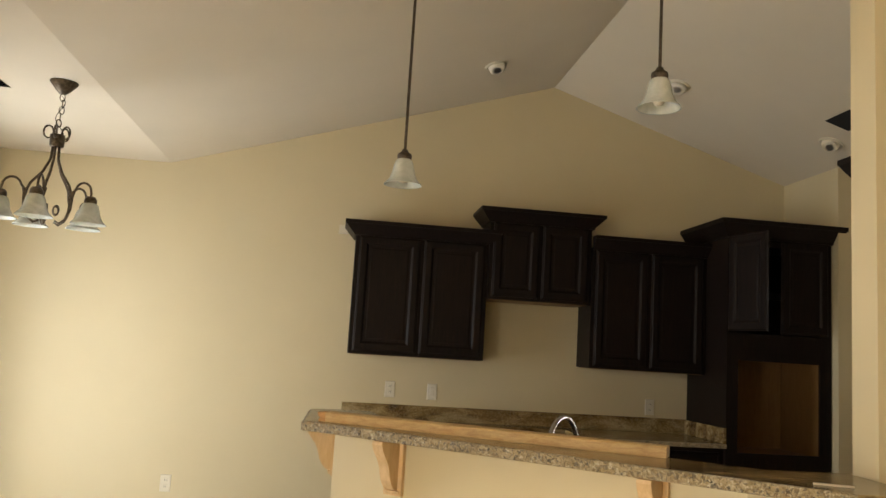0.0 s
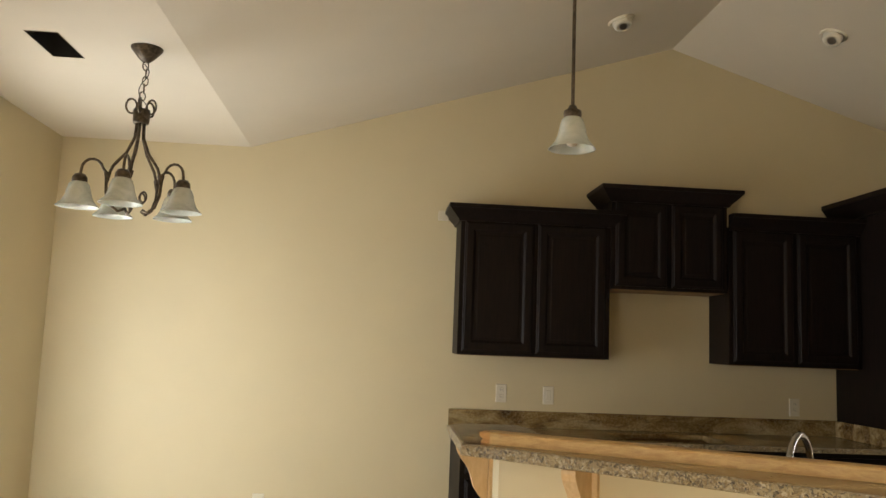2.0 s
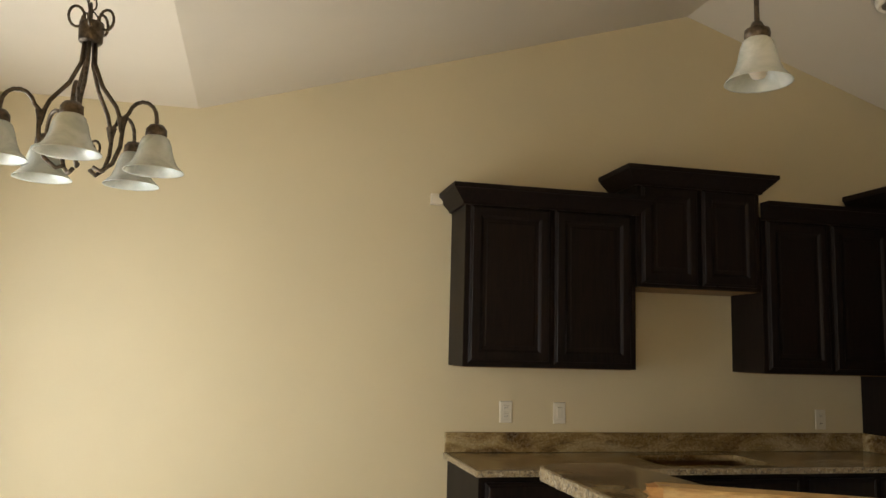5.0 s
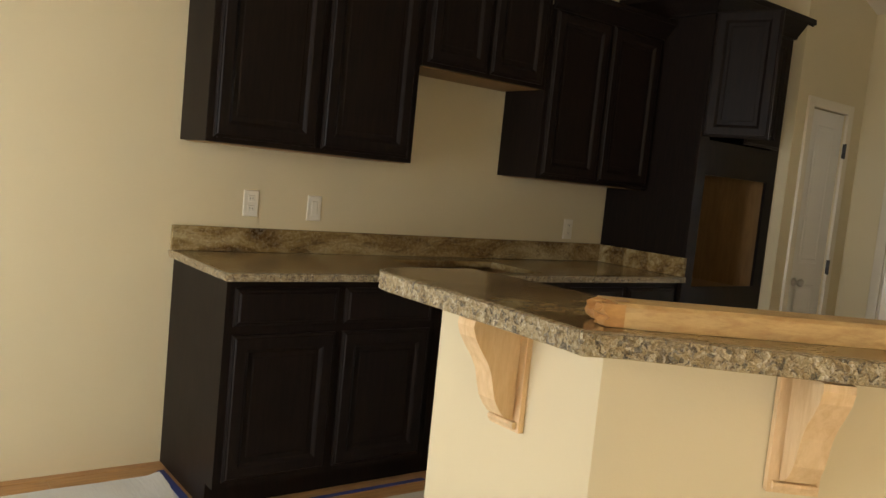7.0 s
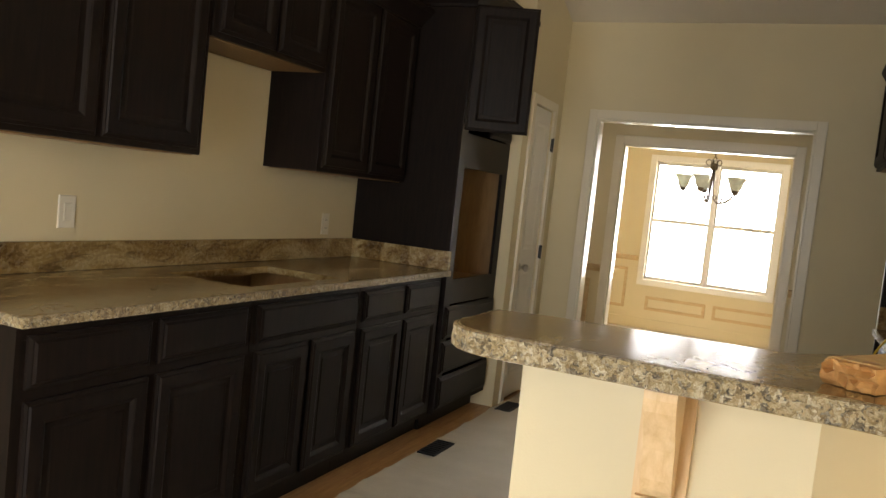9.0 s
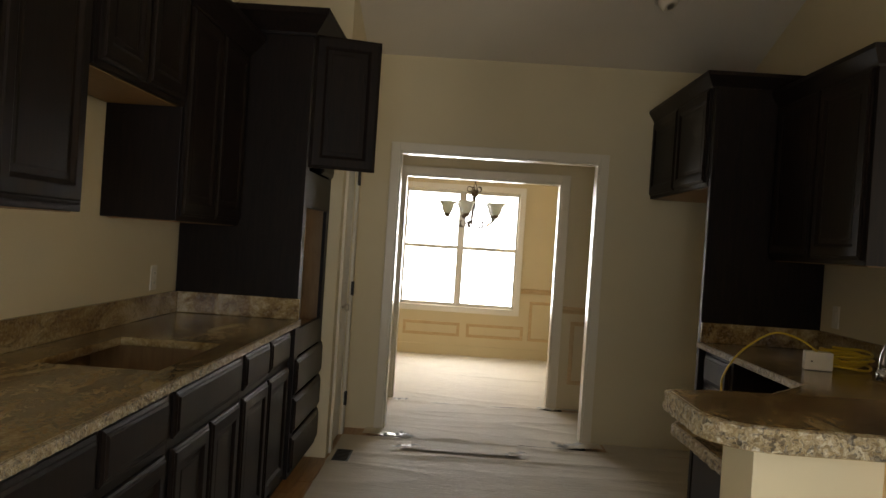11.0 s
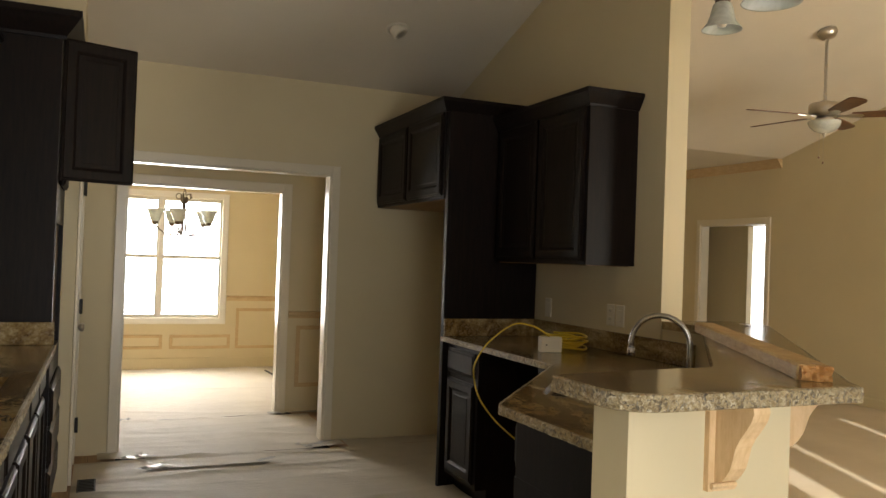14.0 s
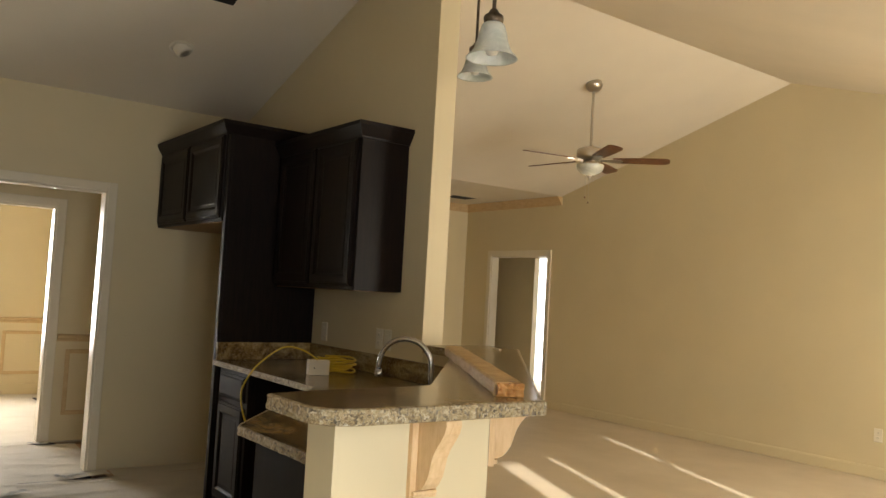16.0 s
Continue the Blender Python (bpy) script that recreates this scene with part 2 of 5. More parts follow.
def tube(bm, pts, r, n=8, closed=False):
    pts = [Vector(p) for p in pts]
    rings, side = [], None
    for i, p in enumerate(pts):
        a = pts[i - 1] if (i or closed) else p
        c = pts[(i + 1) % len(pts)] if (i < len(pts) - 1 or closed) else p
        d = (c - a).normalized()
        if side is None:
            side = d.orthogonal().normalized()
        side = (side - d * side.dot(d)).normalized()
        up = d.cross(side)
        rr = r[i] if isinstance(r, (list, tuple)) else r
        rings.append([bm.verts.new(p + (side * math.cos(2 * math.pi * k / n) + up * math.sin(2 * math.pi * k / n)) * rr) for k in range(n)])
    for i in range(len(rings) - (0 if closed else 1)):
        a, c = rings[i], rings[(i + 1) % len(rings)]
        for k in range(n):
            bm.faces.new((a[k], a[(k + 1) % n], c[(k + 1) % n], c[k]))
    if not closed:
        bm.faces.new(rings[0][::-1])
        bm.faces.new(rings[-1])
    return bm


def lathe(bm, prof, at, n=24, caps=True, turn=None):
    """Spins (radius, height) pairs about the upright through at."""
    rings = []
    for r, z in prof:
        ring = []
        for k in range(n):
            p = Vector((r * math.cos(2 * math.pi * k / n), r * math.sin(2 * math.pi * k / n), z))
            if turn:
                p = turn @ p
            ring.append(bm.verts.new(p + Vector(at)))
        rings.append(ring)
    for a, c in zip(rings, rings[1:]):
        for k in range(n):
            bm.faces.new((a[k], a[(k + 1) % n], c[(k + 1) % n], c[k]))
    if caps:
        bm.faces.new(rings[0][::-1])
        bm.faces.new(rings[-1])
    return bm


def sweep(bm, path, prof, closed=False):
    """Runs a profile of (out, up) pairs along a level path, mitred; out is to the path's right."""
    pts = [Vector(p) for p in path]
    rings = []
    for i, p in enumerate(pts):
        d0 = (p - pts[i - 1]).normalized() if i else None
        d1 = (pts[i + 1] - p).normalized() if i < len(pts) - 1 else None
        n0 = Vector((d0.y, -d0.x, 0)) if d0 else None
        n1 = Vector((d1.y, -d1.x, 0)) if d1 else None
        if n0 and n1:
            n = (n0 + n1).normalized()
            n = n / max(0.2, n.dot(n0))
        else:
            n = n0 or n1
        rings.append([bm.verts.new(p + n * o + Vector((0, 0, u))) for o, u in prof])
    m = len(prof)
    for a, c in zip(rings, rings[1:]):
        for k in range(m):
            bm.faces.new((a[k], a[(k + 1) % m], c[(k + 1) % m], c[k]))
    bm.faces.new(rings[0][::-1])
    bm.faces.new(rings[-1])
    return bm


def panel(bm, at, u, n, w, h, loops):
    """A moulded panel: rectangle loops of (inset, depth) from its lower corner along u and up, depth along n."""
    at, u, n, z = Vector(at), Vector(u), Vector(n), Vector((0, 0, 1))
    rings = []
    for i, d in loops:
        rings.append([bm.verts.new(at + u * a + z * c + n * d) for a, c in ((i, i), (w - i, i), (w - i, h - i), (i, h - i))])
    bm.faces.new(rings[0][::-1])
    for a, c in zip(rings, rings[1:]):
        for k in range(4):
            bm.faces.new((a[k], a[(k + 1) % 4], c[(k + 1) % 4], c[k]))
    bm.faces.new(rings[-1])
    return bm


DOOR = [(0, 0), (0, 0.010), (0.007, 0.0145), (0.010, 0.0145), (0.015, 0.02), (0.052, 0.02), (0.058, 0.017), (0.068, 0.009), (0.085, 0.009), (0.092, 0.011)]
DRAWER = [(0, 0), (0, 0.009), (0.010, 0.0145), (0.014, 0.0145), (0.021, 0.02), (0.04, 0.02)]
CROWN = [(0, 0), (0.014, 0), (0.018, 0.012), (0.038, 0.032), (0.06, 0.055), (0.076, 0.074), (0.082, 0.076), (0.082, 0.1), (0, 0.1)]


def front_door(cab, at, u, n, w, h, name="door"):
    return part(name, panel(B(), at, u, n, w, h, DOOR), M_CAB, cab)


# ---- structure ----
APEX_X, APEX_Z, SLOPE, SLOPE_E, FLAT_Z = 1.44, 3.535, 0.3044, 0.322, 2.671
WEST = -2.60
EAST = 4.18
GREAT_X, SOUTH, GREAT_E, GREAT_Z, GREAT_SLOPE, GREAT_FLAT = 2.395, -8.16, 7.40, 3.62, 0.297, 2.706


def vault(x):
    return max(FLAT_Z, APEX_Z - SLOPE * (APEX_X - x)) if x < APEX_X else APEX_Z - SLOPE_E * (x - APEX_X)


FLAT_W = APEX_X - (APEX_Z - FLAT_Z) / SLOPE
GW, GE = GREAT_X - (GREAT_Z - GREAT_FLAT) / GREAT_SLOPE, GREAT_X + (GREAT_Z - GREAT_FLAT) / GREAT_SLOPE

bm = B()
prism(bm, [(WEST - 0.15, 0), (EAST, 0), (EAST, vault(EAST)), (APEX_X, APEX_Z), (FLAT_W, FLAT_Z), (WEST - 0.15, FLAT_Z)], 0, 0.15, "y")
setting("wall_north", bm, M_WALL, "cream painted gable wall behind the range counter", "wall")

bm = B()
t = 0.12
prism(bm, [(FLAT_W, FLAT_Z), (APEX_X, APEX_Z), (EAST, vault(EAST)), (EAST, vault(EAST) + t), (APEX_X, APEX_Z + t), (FLAT_W, FLAT_Z + t)], -3.38, 0, "y")
VX0, VX1, VY0, VY1 = -2.045, -1.905, -1.87, -1.56
for x0, x1, y0, y1 in ((WEST, VX0, -3.38, 0), (VX1, FLAT_W, -3.38, 0), (VX0, VX1, -3.38, VY0), (VX0, VX1, VY1, 0)):
    box(bm, x0, x1, y0, y1, FLAT_Z, FLAT_Z + t)
setting("ceiling_kitchen", bm, M_CEIL, "off-white vaulted ceiling over kitchen and nook", "ceiling")
bm = B()
prism(bm, [(WEST, GREAT_FLAT), (GW, GREAT_FLAT), (GREAT_X, GREAT_Z), (GE, GREAT_FLAT), (GREAT_E, GREAT_FLAT), (GREAT_E, GREAT_FLAT + t), (GE, GREAT_FLAT + t), (GREAT_X, GREAT_Z + t), (GW, GREAT_FLAT + t), (WEST, GREAT_FLAT + t)], SOUTH, -3.51, "y")
setting("ceiling_great_room", bm, M_CEIL, "off-white vaulted great room ceiling", "ceiling")

# partition and the beam strip in its line
PART_X = 1.62
bm = B()
prism(bm, [(PART_X, 0), (GREAT_E, 0), (GREAT_E, 3.75), (PART_X, 3.75)], -3.51, -3.38, "y")
setting("wall_partition", bm, M_WALL, "full-height cream wall between kitchen and great room", "wall")
bm = B()
prism(bm, [(WEST, FLAT_Z), (FLAT_W, FLAT_Z), (FLAT_W + 0.115, GREAT_FLAT), (GW, GREAT_FLAT), (PART_X, GREAT_Z - GREAT_SLOPE * (GREAT_X - PART_X)), (PART_X, 3.75), (WEST, 3.75)], -3.51, -3.38, "y")
setting("wall_ceiling_step", bm, M_WALL, "cream drywall strip between the two vaults", "wall")

# east kitchen wall with the cased opening
OY0, OY1, OZ = -0.967, -2.378, 1.98
bm = B()
box(bm, EAST, EAST + 0.12, OY0, 0.15, 0, 2.9)
box(bm, EAST, EAST + 0.12, -3.38, OY1, 0, 2.9)
box(bm, EAST, EAST + 0.12, OY1, OY0, OZ, 2.9)
setting("wall_east", bm, M_WALL, "cream wall with a wide cased opening", "wall")

# pantry wall with its narrow door opening
PY = -0.70
bm = B()
box(bm, 3.375, 3.545, PY, 0, 0, vault(3.46) + 0.05)
box(bm, 3.965, EAST, PY, PY + 0.11, 0, vault(4.07) + 0.05)
box(bm, 3.545, 3.965, PY, PY + 0.11, 1.98, vault(3.75) + 0.05)
setting("wall_pantry", bm, M_WALL, "cream pantry wall beside the oven cabinet", "wall")
bm = B()
box(bm, 3.546, EAST, -0.10, -0.05, 0, 2.6)
setting("wall_pantry_back", bm, M_WALL, "plain cream wall inside the pantry", "wall")

# west wall with unseen windows, and narrow slits added to shape the sun stripes
bm = B()
WEST_GAPS = [(-0.80, -2.10, 0.25, 2.05), (-3.00, -3.26, 0.15, 1.78), (-3.56, -3.68, 0.15, 1.80), (-4.66, -4.78, 0.15, 1.96), (-5.7, -7.7, 0.3, 2.05)]
y = 0.0
for a, c, lo, hi in WEST_GAPS:
    box(bm, WEST - 0.15, WEST, a, y, 0, 2.83)
    box(bm, WEST - 0.15, WEST, c, a, 0, lo)
    box(bm, WEST - 0.15, WEST, c, a, hi, 2.83)
    y = c
box(bm, WEST - 0.15, WEST, SOUTH - 0.12, y, 0, 2.83)
# crossbar added in the last slit to break its sun stripe
box(bm, WEST - 0.1, WEST - 0.05, -4.78, -4.66, 1.57, 1.63)
setting("wall_west", bm, M_WALL, "cream outer wall with windows and slits shaping sun stripes", "wall")

# south gable wall with a doorway
DX0, DX1, DZ = 5.67, 6.80, 1.95
bm = B()
prism(bm, [(WEST, 0), (DX0, 0), (DX0, DZ), (DX1, DZ), (DX1, 0), (GREAT_E, 0), (GREAT_E, GREAT_FLAT), (GE, GREAT_FLAT), (GREAT_X, GREAT_Z), (GW, GREAT_FLAT), (WEST, GREAT_FLAT)], SOUTH - 0.12, SOUTH, "y")
setting("wall_south", bm, M_WALL, "cream great room gable wall with a doorway", "wall")
bm = B()
box(bm, GREAT_E, GREAT_E + 0.12, SOUTH - 0.12, -3.38, 0, 2.83)
setting("wall_great_room_east", bm, M_WALL, "cream great room end wall", "wall")

# hall and dining room
HX = 5.316
DINE_E = 8.07
WY0, WY1, WZ0, WZ1 = -0.755, -2.115, 0.595, 1.985
DY0, DY1, DIZ = -0.93, -2.262, 1.915
bm = B()
box(bm, HX, HX + 0.12, DY0, 0.15, 0, 2.75)
box(bm, HX, HX + 0.12, -3.38, DY1, 0, 2.75)
box(bm, HX, HX + 0.12, DY1, DY0, DIZ, 2.75)
setting("wall_dining_west", bm, M_WALL, "cream wall with a cased dining room opening", "wall")
bm = B()
box(bm, DINE_E, DINE_E + 0.15, WY0, 0.15, 0, 2.75)
box(bm, DINE_E, DINE_E + 0.15, -3.38, WY1, 0, 2.75)
box(bm, DINE_E, DINE_E + 0.15, WY1, WY0, 0, WZ0)
box(bm, DINE_E, DINE_E + 0.15, WY1, WY0, WZ1, 2.75)
setting("wall_dining_east", bm, M_WALL, "cream dining room wall round a tall window", "wall")
bm = B()
box(bm, EAST + 0.12, DINE_E + 0.15, 0.15, 0.25, 0, 2.75)
setting("wall_dining_north", bm, M_WALL, "cream dining room side wall", "wall")
bm = B()
box(bm, GREAT_E, DINE_E + 0.15, -3.5, -3.38, 0, 2.75)
setting("wall_dining_south", bm, M_WALL, "cream dining room side wall", "wall")
bm = B()
box(bm, EAST + 0.12, DINE_E + 0.15, -3.38, 0.15, 2.60, 2.75)
setting("ceiling_dining", bm, M_CEIL, "flat off-white hall and dining room ceiling", "ceiling")

# small hall behind the south doorway
bm = B()
box(bm, 4.9, 5.0, -10.4, SOUTH - 0.12, 0, 2.5)
box(bm, 8.2, 8.3, -10.4, SOUTH - 0.12, 0, 2.5)
box(bm, 4.9, 6.7, -9.4, -9.3, 0, 2.5)
box(bm, 7.13, 8.2, -9.4, -9.3, 0, 2.5)
box(bm, 6.7, 7.13, -9.4, -9.3, 2.0, 2.5)
box(bm, GREAT_E + 0.12, 8.2, SOUTH - 0.24, SOUTH - 0.12, 0, 2.5)
box(bm, GREAT_E, GREAT_E + 0.12, SOUTH - 0.24, SOUTH - 0.121, 0, 2.5)
setting("wall_back_hall", bm, M_WALL, "cream back hall walls beyond the doorway", "wall")
bm = B()
box(bm, 4.9, 8.3, -10.5, SOUTH - 0.12, 2.5, 2.6)
setting("ceiling_back_hall", bm, M_CEIL, "flat off-white back hall ceiling", "ceiling")

# floors
bm = B()
box(bm, WEST - 0.15, DINE_E + 0.15, -3.45, 0.25, -0.12, -0.012)
setting("floor_kitchen", bm, M_DARK, "dark subfloor under the kitchen planks", "floor")
bm = B()
box(bm, WEST - 0.15, 8.3, -10.5, -3.45, -0.12, 0.0)
setting("floor_great_room", bm, M_CARPET, "pale cream great room floor", "floor")
bm = B()
box(bm, -60, 60, -60, 60, -0.3, -0.13)
setting("ground", bm, M_EARTH, "bare earth round the house", "ground")


def wrinkled(name, x0, x1, y0, y1, z, seed, label, amp=0.012, mat=None):
    """A laid sheet of paper with long cross folds and curled rims."""
    bm = B()
    nx, ny = int((x1 - x0) / 0.018), int((y1 - y0) / 0.05)
    rows = []
    for i in range(nx + 1):
        row = []
        for j in range(ny + 1):
            x, y = x0 + (x1 - x0) * i / nx, y0 + (y1 - y0) * j / ny
            wx = x + 0.10 * noise.noise((x * 1.3, y * 0.9, seed + 2)) + 0.05 * y * noise.noise((x * 0.7, seed, 3))
            r1 = 1 - abs(noise.noise((wx * 2.1 + seed, y * 0.35, seed)))
            r2 = 1 - abs(noise.noise((wx * 4.3 + seed, y * 0.55 + 7, seed + 5)))
            r3 = 1 - abs(noise.noise((x * 1.2 + seed, y * 1.9, seed + 9)))
            keep = 0.5 + 0.5 * noise.noise((x * 1.1, y * 1.1, seed + 20))
            f = r1 ** 14 * (0.4 + keep) + 0.6 * r2 ** 16 * keep + 0.25 * r3 ** 18 + 0.25 * max(0.0, noise.noise((x * 2, y * 1.5, seed)))
            rim = 0.0
            if i < 3:
                rim = 0.02 * max(0.0, noise.noise((y * 3.1, seed, 5)) + 0.1) * (3 - i) / 3
            if i > nx - 3:
                rim = 0.02 * max(0.0, noise.noise((y * 3.1, seed, 7)) + 0.1) * (3 - nx + i) / 3
            wob = 0.012 * noise.noise((y * 2.3, seed, 1)) if i in (0, nx) else 0
            row.append(bm.verts.new((x + wob, y, z + amp * f + rim)))
        rows.append(row)
    for a, c in zip(rows, rows[1:]):
        for j in range(ny):
            bm.faces.new((a[j], c[j], c[j + 1], a[j + 1]))
    ob = part(name, bm, mat or M_PAPER, None, smooth=True)
    return tagged(ob, label, "floor paper")


wrinkled("floor_paper", -0.02, 3.96, -3.36, -0.72, 0.004, 1.0, "wrinkled tan builders paper laid on the kitchen floor", 0.013)
wrinkled("floor_paper", 3.965, 4.165, -3.36, -2.52, 0.004, 15.0, "tan builders paper in the refrigerator space", 0.008)
wrinkled("floor_paper", 3.97, 5.17, -2.50, -0.85, 0.010, 4.0, "wrinkled tan builders paper through the hall opening", 0.016)
wrinkled("floor_paper", 3.66, 4.0, -1.90, -1.14, 0.012, 6.0, "folded flap of builders paper taped at the opening", 0.01)
wrinkled("floor_paper", 5.20, 8.05, -3.2, 0.1, 0.006, 8.0, "wrinkled tan builders paper on the dining room floor", 0.008)
wrinkled("floor_paper", -2.55, -0.06, -3.40, -0.15, 0.003, 12.0, "pale paper sheet laid in the breakfast nook", 0.004, M_PALE_PAPER)


# ---- trim, doors, windows ----
def casing(name, axis, at, a0, a1, top, face, label, w=0.07, t=0.018):
    """Three-sided casing round an opening in a wall plane; face: the way it stands proud."""
    ob = thing(name, (at, a0, 0) if axis == "x" else (a0, at, 0), label, "door casing", "", "structure")
    lo, hi = min(a0, a1), max(a0, a1)
    d0, d1 = sorted((at, at + face * t))
    for nm, p, q, z0, z1 in (("side_casing", lo - w, lo, 0, top + w), ("side_casing", hi, hi + w, 0, top + w), ("head_casing", lo, hi, top, top + w)):
        bm = B()
        if axis == "x":
            box(bm, d0, d1, p, q, z0, z1, 0.004)
        else:
            box(bm, p, q, d0, d1, z0, z1, 0.004)
        part(nm, bm, M_CASING, ob)
    return ob


def jambs(name, axis, d0, d1, a0, a1, top, label):
    ob = thing(name, (d0, a0, 0) if axis == "x" else (a0, d0, 0), label, "door jamb", "", "structure")
    lo, hi = min(a0, a1), max(a0, a1)
    t = 0.015
    for nm, p, q, z0, z1 in (("side_jamb", lo, lo + t, 0, top - t), ("side_jamb", hi - t, hi, 0, top - t), ("head_jamb", lo, hi, top - t, top)):
        bm = B()
        if axis == "x":
            box(bm, d0 - 0.002, d1 + 0.002, p, q, z0, z1, 0.002)
        else:
            box(bm, p, q, d0 - 0.002, d1 + 0.002, z0, z1, 0.002)
        part(nm, bm, M_CASING, ob)
    return ob


casing("trim_kitchen_opening", "x", EAST, OY0, OY1, OZ, -1, "white painted casing round the hall opening", 0.06)
casing("trim_kitchen_opening_hall_side", "x", EAST + 0.12, OY0, OY1, OZ, 1, "white painted casing on the hall side")
jambs("trim_kitchen_jamb", "x", EAST, EAST + 0.12, OY0, OY1, OZ, "glossy white jamb lining the hall opening")
casing("trim_dining_opening", "x", HX, DY0, DY1, DIZ, -1, "white painted casing round the dining room opening")
jambs("trim_dining_jamb", "x", HX, HX + 0.12, DY0, DY1, DIZ, "glossy white jamb lining the dining opening")
casing("trim_great_room_doorway", "y", SOUTH, DX0, DX1, DZ, 1, "white painted casing round the great room doorway")
jambs("trim_great_room_jamb", "y", SOUTH - 0.12, SOUTH, DX0, DX1, DZ, "white jamb lining the great room doorway")
casing("trim_pantry", "y", PY, 3.545, 3.965, 1.98, -1, "white painted casing round the pantry door", 0.06)

# pantry door
door = thing("door_1", (3.755, PY, 0), "narrow white two-panel pantry door with black hinges", "door", "", "structure")
bm = B()
panel(bm, (3.549, PY + 0.045, 0.01), (1, 0, 0), (0, -1, 0), 0.412, 1.965, [(0, 0), (0, 0.035)])
part("leaf", bm, M_TRIM, door)
for z, h in ((0.16, 0.72), (1.02, 0.86)):
    bm = B()
    panel(bm, (3.645, PY + 0.006, z), (1, 0, 0), (0, -1, 0), 0.22, h, [(0, 0), (0.003, 0.003), (0.02, 0.0035), (0.03, 0.001), (0.055, 0.002)])
    part("door_panel", bm, M_TRIM, door)
for z in (0.251, 1.001, 1.749):
    bm = B()
    box(bm, 3.950, 3.970, PY - 0.022, PY - 0.012, z - 0.045, z + 0.045, 0.002)
    tube(bm, [(3.960, PY - 0.025, z - 0.048), (3.960, PY - 0.025, z + 0.048)], 0.007)
    part("hinge", bm, M_BLACK, door, "black butt hinge")
bm = B()
lathe(bm, [(0.0, 0), (0.028, 0.0), (0.028, 0.006), (0.01, 0.012), (0.01, 0.03), (0.022, 0.036), (0.027, 0.05), (0.02, 0.062), (0.0, 0.064)], (3.625, PY + 0.01, 0.90), 16, False, Euler((radians(90), 0, 0)).to_matrix())
part("knob", bm, M_NICKEL, door, "brushed nickel door knob", True)
bm = B()
lathe(bm, [(0.0, 0), (0.012, 0), (0.012, 0.01), (0.0, 0.012)], (4.09, PY, 0.07), 10, False, Euler((radians(90), 0, 0)).to_matrix())
tagged(part("door_stop", bm, M_NICKEL), "small round metal door stop on the wall", "door stop")

# dining room window
win = thing("window_1", (DINE_E, (WY0 + WY1) / 2, WZ0), "white double-hung twin window, glaring daylight", "window", "", "structure")
ym = (WY0 + WY1) / 2
for nm, y0, y1, z0, z1 in (("window_frame", WY1 - 0.07, WY1, WZ0 - 0.07, WZ1 + 0.07), ("window_frame", WY0, WY0 + 0.07, WZ0 - 0.07, WZ1 + 0.07), ("window_frame", WY1, WY0, WZ1, WZ1 + 0.07), ("window_sill", WY1, WY0, WZ0 - 0.07, WZ0)):
    part(nm, box(B(), DINE_E - (0.03 if nm == "window_sill" else 0.02), DINE_E, y0, y1, z0, z1, 0.003), M_TRIM, win)
part("mullion", box(B(), DINE_E + 0.02, DINE_E + 0.10, ym - 0.02, ym + 0.02, WZ0, WZ1, 0.003), M_TRIM, win)
for y0, y1 in ((WY1, ym - 0.02), (ym + 0.02, WY0)):
    zm = 1.298
    for z0, z1, d in ((WZ0, zm + 0.02, 0.05), (zm - 0.02, WZ1, 0.075)):
        sash = part("sash", box(box(box(box(B(), DINE_E + d, DINE_E + d + 0.025, y0, y0 + 0.02, z0, z1), DINE_E + d, DINE_E + d + 0.025, y1 - 0.02, y1, z0, z1), DINE_E + d, DINE_E + d + 0.025, y0 + 0.02, y1 - 0.02, z0, z0 + 0.035), DINE_E + d, DINE_E + d + 0.025, y0 + 0.02, y1 - 0.02, z1 - 0.035, z1), M_TRIM, win)
        g = part("pane", box(B(), DINE_E + d + 0.010, DINE_E + d + 0.014, y0 + 0.02, y1 - 0.02, z0 + 0.035, z1 - 0.035), M_GLASS, sash)
        g.visible_shadow = False
# glowing card added for the bright strip in the doorway
bm = B()
box(bm, 6.4, 8.2, -10.4, -10.35, 0, 2.5)
setting("backdrop_back_hall", bm, M_HALLGLOW, "glowing card for the bright room past the back hall", "backdrop")
bm = B()
box(bm, 11.5, 11.55, -7, 4, -0.1, 7)
setting("backdrop_dining", bm, M_SKYCARD, "bright hazy daylight beyond the dining window", "backdrop")
# unseen glowing cards that light the rooms and block direct sun
for k, (yy0, yy1, zz0, zz1) in enumerate(((-2.4, -0.5, 0.0, 2.3), (-7.9, -5.4, 0.0, 2.3))):
    bm = B()
    box(bm, WEST - 0.55, WEST - 0.5, yy0, yy1, zz0, zz1)
    setting("backdrop_west", bm, M_SKYDIM, "glowing card outside the west windows, keeps the sun out", "backdrop")


def west_window(name, y0, y1, z0, z1):
    ob = thing(name, (WEST, (y0 + y1) / 2, z0), "white framed window in the west wall", "window", "", "structure")
    t = 0.05
    for a, c, lo, hi in ((y0, y0 + t, z0, z1), (y1 - t, y1, z0, z1), (y0 + t, y1 - t, z0, z0 + t), (y0 + t, y1 - t, z1 - t, z1), ((y0 + y1) / 2 - t / 2, (y0 + y1) / 2 + t / 2, z0 + t, z1 - t)):
        part("window_frame", box(B(), WEST - 0.1, WEST - 0.05, a, c, lo, hi, 0.003), M_TRIM, ob)


west_window("window_2", -2.10, -0.80, 0.25, 2.05)
west_window("window_3", -7.7, -5.7, 0.3, 2.05)

